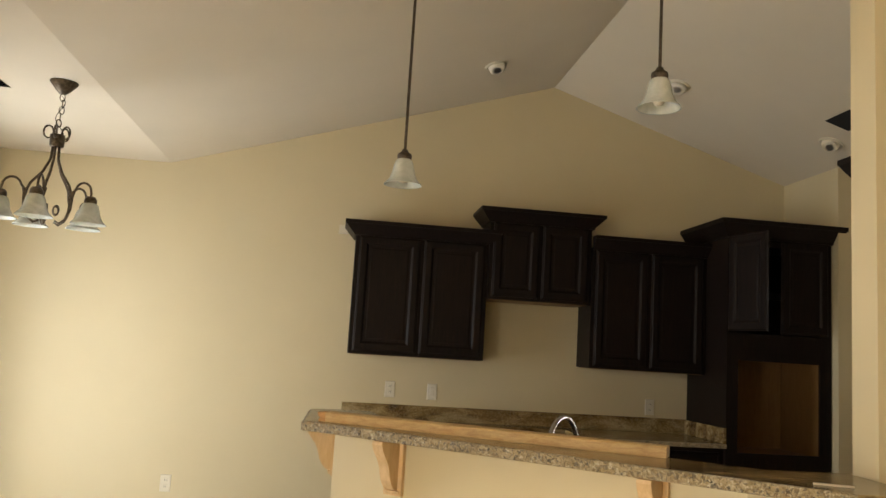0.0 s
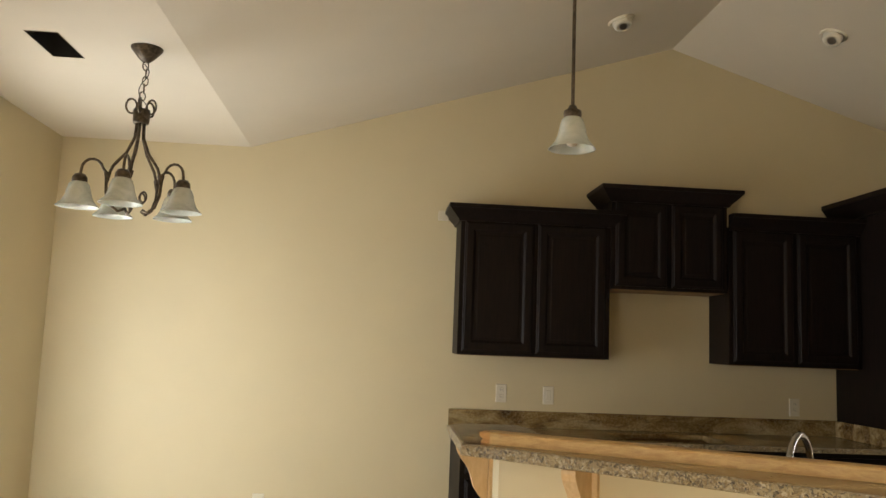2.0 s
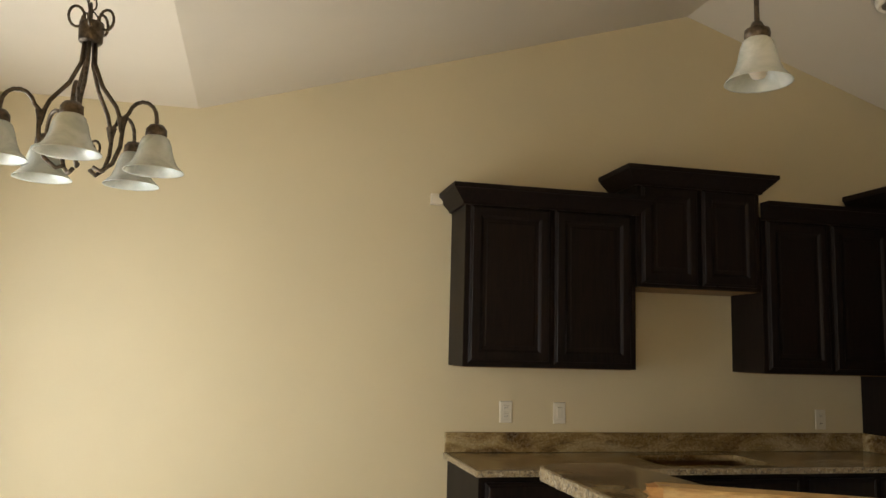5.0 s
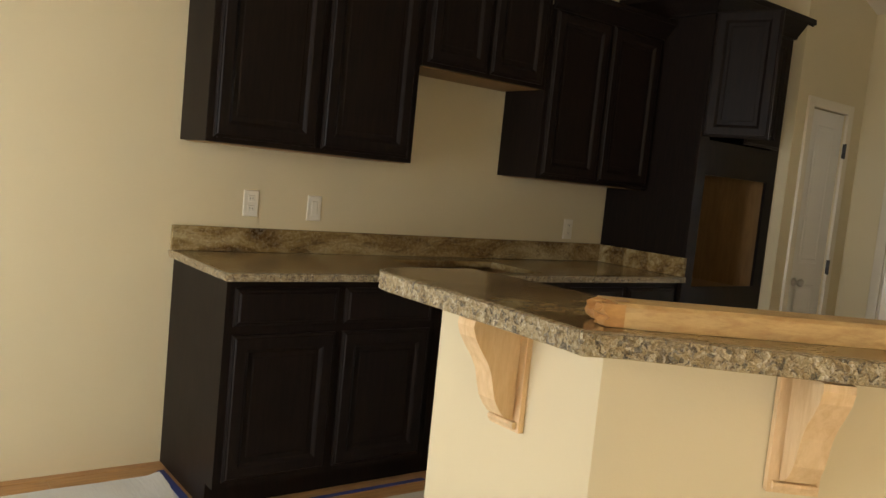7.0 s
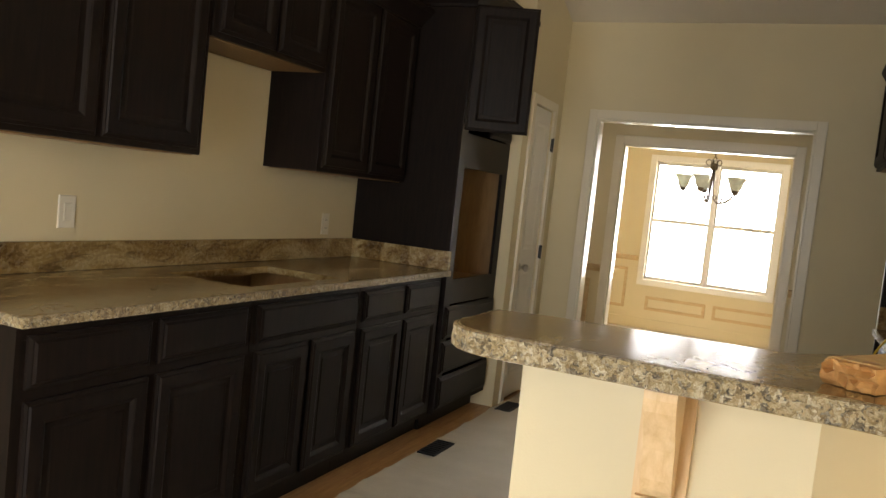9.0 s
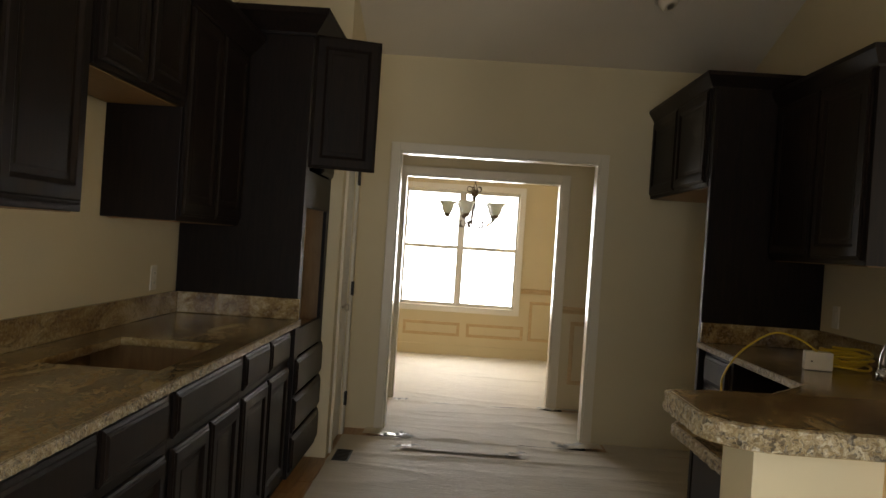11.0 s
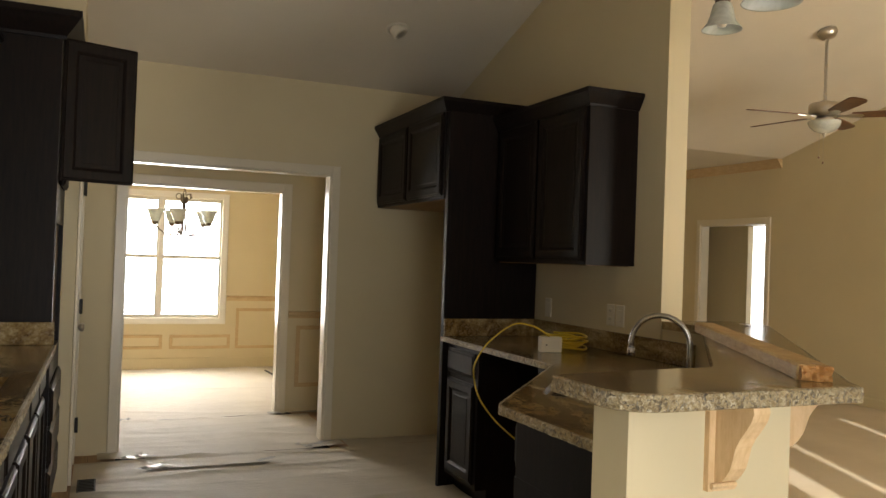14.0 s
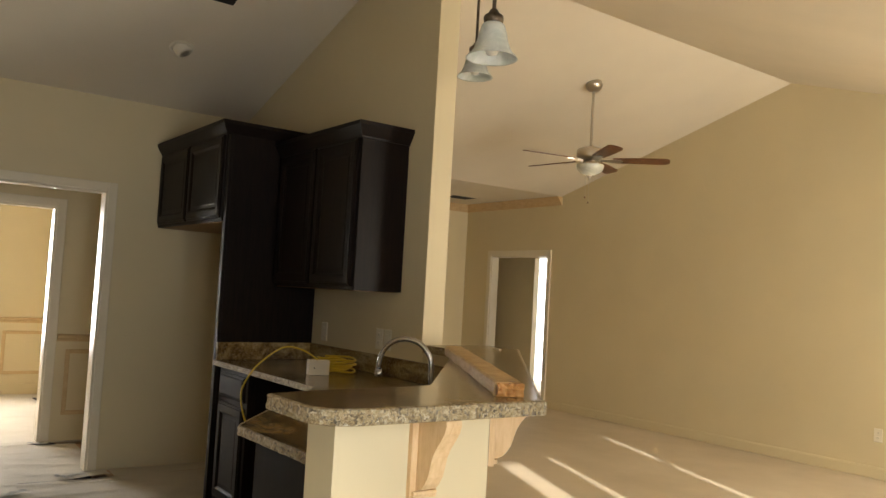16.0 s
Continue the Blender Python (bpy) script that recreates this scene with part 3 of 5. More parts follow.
# wainscot in the hall and dining room
RAIL = [(0, 0), (0.012, 0), (0.018, 0.02), (0.03, 0.03), (0.034, 0.05), (0.028, 0.058), (0, 0.06)]


def chair_rail(path):
    ob = part("chair_rail", sweep(B(), path, RAIL), M_RAWTRIM)
    return tagged(ob, "unpainted wood chair rail on the cream wall", "chair rail", "wainscot trim", "structure")


def frame_moulding(x, y0, y1, z0, z1):
    """A picture-frame moulding on a wall that faces west at x."""
    ob = thing("panel_moulding", (x, (y0 + y1) / 2, z0), "unpainted picture-frame moulding on the lower wall", "wall moulding", "wainscot trim", "structure")
    w, t = 0.035, 0.014
    for a, c, lo, hi in ((y0, y0 + w, z0, z1), (y1 - w, y1, z0, z1), (y0 + w, y1 - w, z0, z0 + w), (y0 + w, y1 - w, z1 - w, z1)):
        part("moulding_strip", box(B(), x - t, x, a, c, lo, hi, 0.005), M_RAWTRIM, ob)


chair_rail([(DINE_E, WY1 - 0.08, 0.80), (DINE_E, -3.36, 0.80)])
chair_rail([(DINE_E, 0.14, 0.80), (DINE_E, WY0 + 0.08, 0.80)])
chair_rail([(HX, DY1 - 0.075, 0.82), (HX, -3.36, 0.82)])
chair_rail([(HX, 0.14, 0.82), (HX, DY0 + 0.075, 0.82)])
for y0, y1, z0, z1 in ((-2.88, -2.31, 0.235, 0.712), (-2.25, -1.57, 0.235, 0.40), (-1.49, -0.81, 0.235, 0.40), (-0.57, 0.0, 0.235, 0.712)):
    frame_moulding(DINE_E, y0, y1, z0, z1)
frame_moulding(HX, -2.86, -2.41, 0.22, 0.755)
frame_moulding(HX, -0.78, -0.25, 0.22, 0.755)
part("x", box(B(), DINE_E - 0.015, DINE_E, -3.36, 0.14, 0.0, 0.13, 0.003), M_WALL)
bpy.data.objects["x"].name = "baseboard_dining"
tagged(bpy.data.objects["baseboard_dining"], "cream baseboard under the dining window", "baseboard", "", "structure")
bb = part("baseboard_south", sweep(B(), [(DX0 - 0.07, SOUTH, 0), (WEST, SOUTH, 0)], [(0, 0.004), (0.014, 0.004), (0.014, 0.085), (0.008, 0.1), (0, 0.102)]), M_WALL)
tagged(bb, "cream baseboard along the great room wall", "baseboard", "", "structure")
crown_prof = [(0, -0.11), (0.012, -0.11), (0.02, -0.095), (0.05, -0.05), (0.075, -0.02), (0.085, -0.004), (0, -0.004)]
cr = part("crown_moulding", sweep(B(), [(GREAT_E, -3.52, GREAT_FLAT), (GREAT_E, SOUTH, GREAT_FLAT), (GE - 0.02, SOUTH, GREAT_FLAT)], crown_prof), M_RAWTRIM)
tagged(cr, "unpainted wood crown moulding under the flat ceiling", "crown moulding", "", "structure")


# ---- kitchen cabinets ----
def carcass(cab, x0, x1, y0, y1, z0, z1, name="body"):
    return part(name, box(B(), x0, x1, y0, y1, z0, z1, 0.003), M_CAB, cab)


def wall_cabinet(x0, x1, depth, z0, z1, label, wall_y=0.0, face=-1, doors=2, crown=(True, True), group="wall cabinets"):
    cab = thing("wall_cabinet", ((x0 + x1) / 2, wall_y, z0), label, "cabinet", group)
    yf = wall_y + face * depth
    carcass(cab, x0, x1, min(wall_y, yf), max(wall_y, yf), z0, z1)
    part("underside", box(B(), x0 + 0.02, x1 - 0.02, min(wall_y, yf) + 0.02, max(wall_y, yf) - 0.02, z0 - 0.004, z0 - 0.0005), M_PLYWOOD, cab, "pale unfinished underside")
    w = (x1 - x0 - 0.03) / doors
    for k in range(doors):
        xa = x0 + 0.015 + k * w + 0.012
        if face < 0:
            front_door(cab, (xa, yf, z0 + 0.02), (1, 0, 0), (0, -1, 0), w - 0.024, z1 - z0 - 0.04)
        else:
            front_door(cab, (xa + w - 0.024, yf, z0 + 0.02), (-1, 0, 0), (0, 1, 0), w - 0.024, z1 - z0 - 0.04)
    g = 0.02
    if face < 0:
        path = ([(x0, wall_y, z1 - g)] if crown[0] else []) + [(x0, yf, z1 - g), (x1, yf, z1 - g)] + ([(x1, wall_y, z1 - g)] if crown[1] else [])
        path = path[::-1]
    else:
        path = ([(x0, wall_y, z1 - g)] if crown[0] else []) + [(x0, yf, z1 - g), (x1, yf, z1 - g)] + ([(x1, wall_y, z1 - g)] if crown[1] else [])
    bm = sweep(B(), path[::-1], CROWN if face < 0 else [(o * 0.55, u * 0.85) for o, u in CROWN])
    part("crown", bm, M_CAB, cab)
    return cab


uL = wall_cabinet(-0.025, 0.93, 0.300, 1.376, 2.225, "dark espresso two-door wall cabinet with crown")
part("crown_end", box(B(), -0.150, -0.085, -0.040, -0.003, 2.245, 2.305, 0.003), M_CASING, uL, "pale raw end of the crown")
wall_cabinet(0.932, 1.69, 0.31, 1.82, 2.395, "short raised espresso cabinet over the cooktop space")
wall_cabinet(1.702, 2.583, 0.305, 1.372, 2.25, "dark espresso two-door wall cabinet beside the oven tower", crown=(False, False))
wall_cabinet(1.845, 2.846, 0.30, 1.376, 2.205, "dark espresso wall cabinet above the sink corner", -3.38, 1)
wall_cabinet(2.895, 4.176, 0.64, 1.752, 2.302, "deep espresso cabinet over the empty refrigerator space", -3.38, 1, crown=(True, False))
fp = thing("refrigerator_panel", (2.87, -3.0, 0), "tall espresso side panel of the refrigerator space", "panel")
part("board", box(B(), 2.853, 2.888, -3.378, -2.766, 0.0, 2.28, 0.002), M_CAB, fp)
part("face_strip", box(B(), 2.849, 2.892, -2.765, -2.745, 0.0, 2.28, 0.003), M_CAB, fp)


def base_cabinet(x0, x1, label, drawers, doors, wall_y=0.0, face=-1, depth=0.60, top=0.884, left=False):
    cab = thing("base_cabinet", ((x0 + x1) / 2, wall_y, 0), label, "cabinet", "base cabinets")
    yf = wall_y + face * depth
    a, c = min(wall_y, yf), max(wall_y, yf)
    s = 0.018
    part("side_panel", box(B(), x0, x0 + s, a, c, 0.1, top), M_CAB, cab)
    part("side_panel", box(B(), x1 - s, x1, a, c, 0.1, top), M_CAB, cab)
    part("bottom_panel", box(B(), x0 + s, x1 - s, a, c, 0.1, 0.1 + s), M_CAB, cab)
    part("back_panel", box(B(), x0 + s, x1 - s, wall_y if face > 0 else wall_y - 0.01, wall_y + 0.01 if face > 0 else wall_y, 0.1 + s, top), M_PLYWOOD, cab)
    for z0, z1 in ((top - 0.04, top), (0.118, 0.14), (0.655, 0.722)):
        part("rail", box(B(), x0 + s, x1 - s, yf if face < 0 else yf - 0.02, yf + 0.02 if face < 0 else yf, z0, z1), M_CAB, cab)
    n = max(drawers, doors)
    for k in range(n + 1):
        xs = x0 + 0.015 + k * (x1 - x0 - 0.03) / n
        part("stile", box(B(), max(x0 + s, xs - 0.024), min(x1 - s, xs + 0.024), yf + 0.0005 if face < 0 else yf - 0.0195, yf + 0.0195 if face < 0 else yf - 0.0005, 0.1405, top - 0.0405), M_CAB, cab)
    tk = yf - face * 0.07
    part("toe_kick", box(B(), x0, x1, min(wall_y, tk), max(wall_y, tk), 0.0, 0.1), M_CAB, cab)

    def fronts(n, z0, h, loops, name):
        w = (x1 - x0 - 0.03) / n
        for k in range(n):
            xa = x0 + 0.015 + k * w + 0.016
            if face < 0:
                part(name, panel(B(), (xa, yf, z0), (1, 0, 0), (0, -1, 0), w - 0.032, h, loops), M_CAB, cab)
            else:
                part(name, panel(B(), (xa + w - 0.032, yf, z0), (-1, 0, 0), (0, 1, 0), w - 0.032, h, loops), M_CAB, cab)
    fronts(drawers, 0.712, 0.142, DRAWER, "drawer_front")
    fronts(doors, 0.125, 0.555, DOOR, "door")
    return cab


base_cabinet(-0.015, 0.93, "espresso base cabinet with two drawers and doors", 2, 2)
hob = base_cabinet(0.932, 1.70, "espresso cooktop base cabinet with one wide front", 1, 2)
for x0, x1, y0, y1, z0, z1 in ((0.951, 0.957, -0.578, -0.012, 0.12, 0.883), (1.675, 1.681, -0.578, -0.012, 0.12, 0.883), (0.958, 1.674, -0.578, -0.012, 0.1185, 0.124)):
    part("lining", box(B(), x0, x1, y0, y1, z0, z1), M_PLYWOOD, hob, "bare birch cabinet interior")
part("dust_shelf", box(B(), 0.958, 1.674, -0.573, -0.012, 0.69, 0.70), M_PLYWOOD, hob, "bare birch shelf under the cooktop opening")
base_cabinet(1.702, 2.583, "espresso base cabinet with two drawers and doors", 2, 2)
base_cabinet(2.415, 2.846, "narrow espresso base cabinet beside the dishwasher gap", 1, 1, -3.38, 1, 0.60)

# oven tower
TX0, TX1 = 2.585, 3.365
oven = thing("oven_cabinet", ((TX0 + TX1) / 2, 0, 0), "tall espresso oven cabinet, oven missing, door open", "cabinet")
for nm, args in (("side_panel", (TX0, TX0 + 0.02, -0.61, -0.005, 0.1, 2.34)), ("side_panel", (TX1 - 0.02, TX1, -0.61, -0.005, 0.1, 2.34)), ("back_panel", (TX0 + 0.02, TX1 - 0.02, -0.03, -0.005, 0.12, 2.34)), ("top_panel", (TX0, TX1, -0.61, -0.005, 2.34, 2.36)), ("bottom_panel", (TX0 + 0.02, TX1 - 0.02, -0.61, -0.005, 0.1, 0.12))):
    part(nm, box(B(), *args), M_CAB, oven)
for nm, x0, x1, z0, z1 in (("stile", TX0, TX0 + 0.085, 0.1, 2.36), ("stile", TX1 - 0.085, TX1, 0.1, 2.36), ("rail", TX0 + 0.085, TX1 - 0.085, 0.72, 0.86), ("rail", TX0 + 0.085, TX1 - 0.085, 1.49, 1.68), ("rail", TX0 + 0.085, TX1 - 0.085, 2.30, 2.36), ("rail", TX0 + 0.085, TX1 - 0.085, 0.1, 0.14)):
    part(nm, box(B(), x0, x1, -0.63, -0.61, z0, z1), M_CAB, oven)
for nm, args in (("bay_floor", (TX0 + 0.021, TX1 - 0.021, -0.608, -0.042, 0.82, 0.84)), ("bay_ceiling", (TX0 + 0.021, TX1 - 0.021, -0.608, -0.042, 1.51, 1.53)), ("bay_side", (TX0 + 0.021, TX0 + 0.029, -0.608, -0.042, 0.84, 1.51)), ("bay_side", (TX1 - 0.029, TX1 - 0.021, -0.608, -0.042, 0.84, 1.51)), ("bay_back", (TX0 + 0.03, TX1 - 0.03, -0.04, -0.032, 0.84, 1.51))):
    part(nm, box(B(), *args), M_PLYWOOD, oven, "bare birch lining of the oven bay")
part("toe_kick", box(B(), TX0, TX1, -0.55, -0.005, 0, 0.1), M_CAB, oven)
for z, h in ((0.13, 0.19), (0.33, 0.19), (0.53, 0.19)):
    part("drawer_front", panel(B(), (TX0 + 0.02, -0.63, z), (1, 0, 0), (0, -1, 0), TX1 - TX0 - 0.04, h - 0.01, DRAWER), M_CAB, oven)
dw = (TX1 - TX0 - 0.05) / 2
front_door(oven, (TX0 + 0.03 + dw, -0.63, 1.69), (1, 0, 0), (0, -1, 0), dw - 0.006, 0.66)
a = radians(72)
front_door(oven, (TX0 + 0.012, -0.635, 1.69), (math.cos(a), -math.sin(a), 0), (-math.sin(a), -math.cos(a), 0), 0.342, 0.672, "open_door")
part("shelf", box(B(), TX0 + 0.022, TX1 - 0.022, -0.56, -0.032, 1.98, 2.0), M_CAB, oven)
part("crown", sweep(B(), [(TX0, -0.005, 2.35), (TX0, -0.63, 2.35), (TX1, -0.63, 2.35), (TX1, -0.005, 2.35)], [(o, u * 1.25) for o, u in CROWN]), M_CAB, oven)


# ---- granite ----
def slab(ob, pts, z0, z1):
    return part("slab", prism(B(), pts, z0, z1), M_GRANITE, ob)


def chiselled(ob, path, z0, z1, seed=0.0):
    """A rough broken edge band along a plan path."""
    bm = B()
    dense, n = [], len(path)
    for p, q in zip(path, path[1:]):
        p, q = Vector((*p, 0)), Vector((*q, 0))
        k = max(2, int((q - p).length / 0.008))
        dense += [p.lerp(q, i / k) for i in range(k)]
    dense.append(Vector((*path[-1], 0)))
    rings = []
    for i, p in enumerate(dense):
        d = (dense[min(i + 1, len(dense) - 1)] - dense[max(i - 1, 0)]).normalized()
        out = Vector((d.y, -d.x, 0))
        ring = []
        for j, f in enumerate((0.0, 0.06, 0.28, 0.5, 0.72, 0.94, 1.0)):
            z = z1 + (z0 - z1) * f
            r = 0.0042 * noise.noise((p.x * 38, p.y * 38, f * 3.2 + seed)) + 0.0035 * noise.noise((p.x * 90, p.y * 90, f * 6 + seed)) + 0.004
            o = -0.004 if j in (0, 6) else (0.002 + r)
            ring.append(bm.verts.new((p.x + out.x * o, p.y + out.y * o, z + (0.0006 if j == 0 else 0))))
        rings.append(ring)
    for a, c in zip(rings, rings[1:]):
        for j in range(6):
            bm.faces.new((a[j], c[j], c[j + 1], a[j + 1]))
    return part("edge", bm, M_GRANITE_EDGE, ob, "rough chiselled granite edge")


ct = thing("countertop", (1.3, -0.33, 0.885), "brown and gold granite counter with cooktop cutout", "countertop")
CX0, CX1, CY0, CY1 = 0.955, 1.59, -0.555, -0.165
bm = B()
box(bm, -0.035, CX0, -0.648, -0.002, 0.885, 0.915)
box(bm, CX1, 2.582, -0.648, -0.002, 0.885, 0.915)
box(bm, CX0, CX1, -0.648, CY0, 0.885, 0.915)
box(bm, CX0, CX1, CY1, -0.002, 0.885, 0.915)
bmesh.ops.remove_doubles(bm, verts=bm.verts, dist=0.0005)
part("slab", bm, M_GRANITE, ct)
chiselled(ct, [(2.582, -0.648), (-0.035, -0.648), (-0.035, -0.002)][::-1], 0.885, 0.915, 2.0)
part("backsplash", box(B(), -0.035, 2.582, -0.022, -0.002, 0.916, 1.022, 0.003), M_GRANITE, ct)
part("side_splash", box(B(), 2.561, 2.582, -0.645, -0.024, 0.916, 1.022, 0.003), M_GRANITE, ct)

# peninsula: pony wall with its raised bar
SL = Vector((0.762, -0.648, 0)).normalized()
NRM = Vector((-SL.y, SL.x, 0)) * -1
PNW, PSW, PNE = Vector((-0.064, -1.948, 0)), Vector((-0.078, -2.424, 0)), Vector((0.060, -1.939, 0))


def along(p, s, o=0.0):
    """A point s metres along the bar's slant from p, and o metres towards the kitchen."""
    q = Vector(p) + SL * s - NRM * o
    return (q.x, q.y)


s_end = (-3.50 - PSW.y) / SL.y
p_in = along(PSW, 0.055, 0.12)
s_in = (-3.39 - p_in[1]) / SL.y
bm = B()
prism(bm, [(PNW.x, PNW.y), (PSW.x, PSW.y), along(PSW, s_end), (PART_X, -3.50), (PART_X, -3.39), (p_in[0] + SL.x * s_in, -3.39), (0.060, p_in[1] + 0.045), (PNE.x, PNE.y)], 0, 1.072)
setting("wall_bar", bm, M_WALL, "cream half wall under the raised bar", "wall")

bar = thing("bar_top", (0.5, -2.8, 1.066), "raised angled granite bar top, rough chiselled edge", "countertop")
BAR0, BAR1 = 1.074, 1.113
outer0 = Vector((-0.202, -2.485, 0))


def arc(cx, cy, r, a0, a1, n=7):
    return [(cx + r * math.cos(radians(a0 + (a1 - a0) * i / n)), cy + r * math.sin(radians(a0 + (a1 - a0) * i / n))) for i in range(n + 1)]


inner = along(outer0, 0.206, 0.306)
s_o = (-3.80 - outer0.y) / SL.y
s_i = (-3.372 - inner[1]) / SL.y
bar_pts = [(0.083, -1.837)] + arc(-0.102, -1.937, 0.10, 90, 180, 7) + [(-0.209, -2.455), along(outer0, 0.0, -0.018), along(outer0, 0.06, -0.006), along(outer0, s_o), (1.60, -3.80), (1.60, -3.372), (inner[0] + SL.x * s_i, -3.372), inner, (0.138, inner[1] + 0.035), (0.108, -1.927)]
slab(bar, bar_pts, BAR0, BAR1)
chiselled(bar, bar_pts[:13], BAR0, BAR1, 5.0)

low = thing("countertop", (1.5, -2.8, 0.885), "brown and gold granite counter round the corner sink", "countertop")
low_pts = [(2.847, -2.735), (1.575, -2.745), (0.775, -2.065), (0.725, -2.035), (0.064, -2.05), (0.064, p_in[1] + 0.02), (p_in[0] + SL.x * s_in + 0.01, -3.378), (2.847, -3.378)]
SINK_C = Vector((0.985, -2.60, 0))
su = Vector((0.775, -0.63, 0)).normalized()
sv = Vector((-su.y, su.x, 0))


def sink_ring(grow, z, n=6):
    """The rounded outline of the sink bowl, grown by some metres, at one height."""
    a, c, r = 0.29 + grow, 0.19 + grow, 0.06 + max(grow, -0.04)
    out = []
    for k, (sx, sy) in enumerate(((1, 1), (-1, 1), (-1, -1), (1, -1))):
        for i in range(n):
            t = radians(90 * k + 90 * i / (n - 1))
            out.append(SINK_C + su * (sx * (a - r) + r * math.cos(t)) + sv * (sy * (c - r) + r * math.sin(t)) + Vector((0, 0, z)))
    return out


bm = B()
loops = [[bm.verts.new((x, y, 0.915)) for x, y in low_pts], [bm.verts.new(p) for p in sink_ring(0.0, 0.915)]]
rims = [bm.edges.new((lp[i], lp[(i + 1) % len(lp)])) for lp in loops for i in range(len(lp))]
bmesh.ops.triangle_fill(bm, use_beauty=True, use_dissolve=False, edges=rims)
ext = bmesh.ops.extrude_face_region(bm, geom=bm.faces[:])
bmesh.ops.translate(bm, vec=(0, 0, -0.03), verts=[g for g in ext["geom"] if isinstance(g, bmesh.types.BMVert)])
part("slab", bm, M_GRANITE, low)
chiselled(low, low_pts[:5], 0.885, 0.915, 9.0)
part("backsplash", box(B(), 1.36, 2.844, -3.378, -3.358, 0.916, 1.022, 0.003), M_GRANITE, low)
part("side_splash", box(B(), 2.826, 2.847, -3.356, -2.745, 0.916, 1.022, 0.003), M_GRANITE, low)

bm = B()
q0, q1 = Vector(p_in).to_3d() + SL * 0.06 - NRM * 0.002, Vector(p_in).to_3d() + SL * (s_in - 0.02) - NRM * 0.002
prism(bm, [(q0.x, q0.y), (q1.x, q1.y), (q1.x - NRM.x * 0.02, q1.y - NRM.y * 0.02), (q0.x - NRM.x * 0.02, q0.y - NRM.y * 0.02)], 0.916, BAR0 - 0.002)
part("slanted_splash", bm, M_GRANITE, low)

# peninsula base cabinets
sink_base = thing("sink_base_cabinet", (0.8, -2.4, 0), "angled espresso sink base with a plain end panel", "cabinet", "base cabinets")
bm = B()
SINK_BASE = [(0.70, -2.085), (1.555, -2.78), (1.80, -2.80), (1.80, -3.37), (1.42, -3.37), (0.064, -2.36), (0.064, -2.085)]
prism(bm, SINK_BASE, 0.1, 0.69)
part("body", bm, M_CAB, sink_base)
for p, q in zip(SINK_BASE, SINK_BASE[1:] + SINK_BASE[:1]):
    d = (Vector(q) - Vector(p)).normalized() * 0.018
    part("upper_side", prism(B(), [p, q, (q[0] + d.y, q[1] - d.x), (p[0] + d.y, p[1] - d.x)], 0.6905, 0.884), M_CAB, sink_base)
bm = B()
prism(bm, [(0.67, -2.15), (1.52, -2.84), (1.73, -2.86), (1.73, -3.35), (1.42, -3.35), (0.075, -2.36), (0.075, -2.13)], 0.0, 0.1)
part("toe_kick", bm, M_CAB, sink_base)
dv = Vector((1.555 - 0.70, -2.78 + 2.085, 0))
du = dv.normalized()
dn = Vector((-du.y, du.x, 0))
w = dv.length
for k in range(2):
    p = Vector((1.555, -2.78, 0.125)) - du * (0.06 + k * (w - 0.12) / 2)
    front_door(sink_base, p, -du, dn, (w - 0.12) / 2 - 0.006, 0.555)
part("drawer_front", panel(B(), Vector((1.555, -2.78, 0.70)) - du * 0.06, -du, dn, w - 0.12, 0.155, DRAWER), M_CAB, sink_base)


def corbel(at, out, label):
    """A scroll-cut bracket: back plate, scrolled web and foot, standing out from the half wall."""
    ob = thing("corbel", at, label, "corbel", "bar corbels")
    o = Vector(out).normalized()
    s = Vector((-o.y, o.x, 0))
    at = Vector(at)

    def loft(bm, outline, half):
        a = [bm.verts.new(at + o * p + Vector((0, 0, q)) + s * half) for p, q in outline]
        c = [bm.verts.new(at + o * p + Vector((0, 0, q)) - s * half) for p, q in outline]
        bm.faces.new(a)
        bm.faces.new(c[::-1])
        for i in range(len(a)):
            j = (i + 1) % len(a)
            bm.faces.new((a[i], c[i], c[j], a[j]))
    bm = B()
    loft(bm, [(0.0, -0.215), (0.018, -0.215), (0.018, 0), (0.0, 0)], 0.042)
    part("back_plate", bm, M_CORBEL, ob)
    bm = B()
    curve = [(0.0185, 0.0), (0.134, 0.0), (0.136, -0.012), (0.129, -0.032), (0.114, -0.054), (0.096, -0.077), (0.083, -0.101), (0.076, -0.127), (0.068, -0.152), (0.055, -0.172), (0.042, -0.186), (0.0185, -0.194)]
    loft(bm, curve, 0.024)
    part("scroll", bm, M_CORBEL, ob)
    bm = B()
    loft(bm, [(0.0185, -0.208), (0.026, -0.208), (0.03, -0.2), (0.028, -0.195), (0.0185, -0.1945)], 0.036)
    part("foot", bm, M_CORBEL, ob)
    return ob


corbel((PNW.x - 0.004, -2.204, 1.072), (-1, 0, 0), "unfinished wood corbel under the end of the bar")
for s in (0.33, 1.38):
    p = along(PSW, s, -0.002)
    corbel((p[0], p[1], 1.072), NRM, "unfinished wood corbel under the slanted bar front")

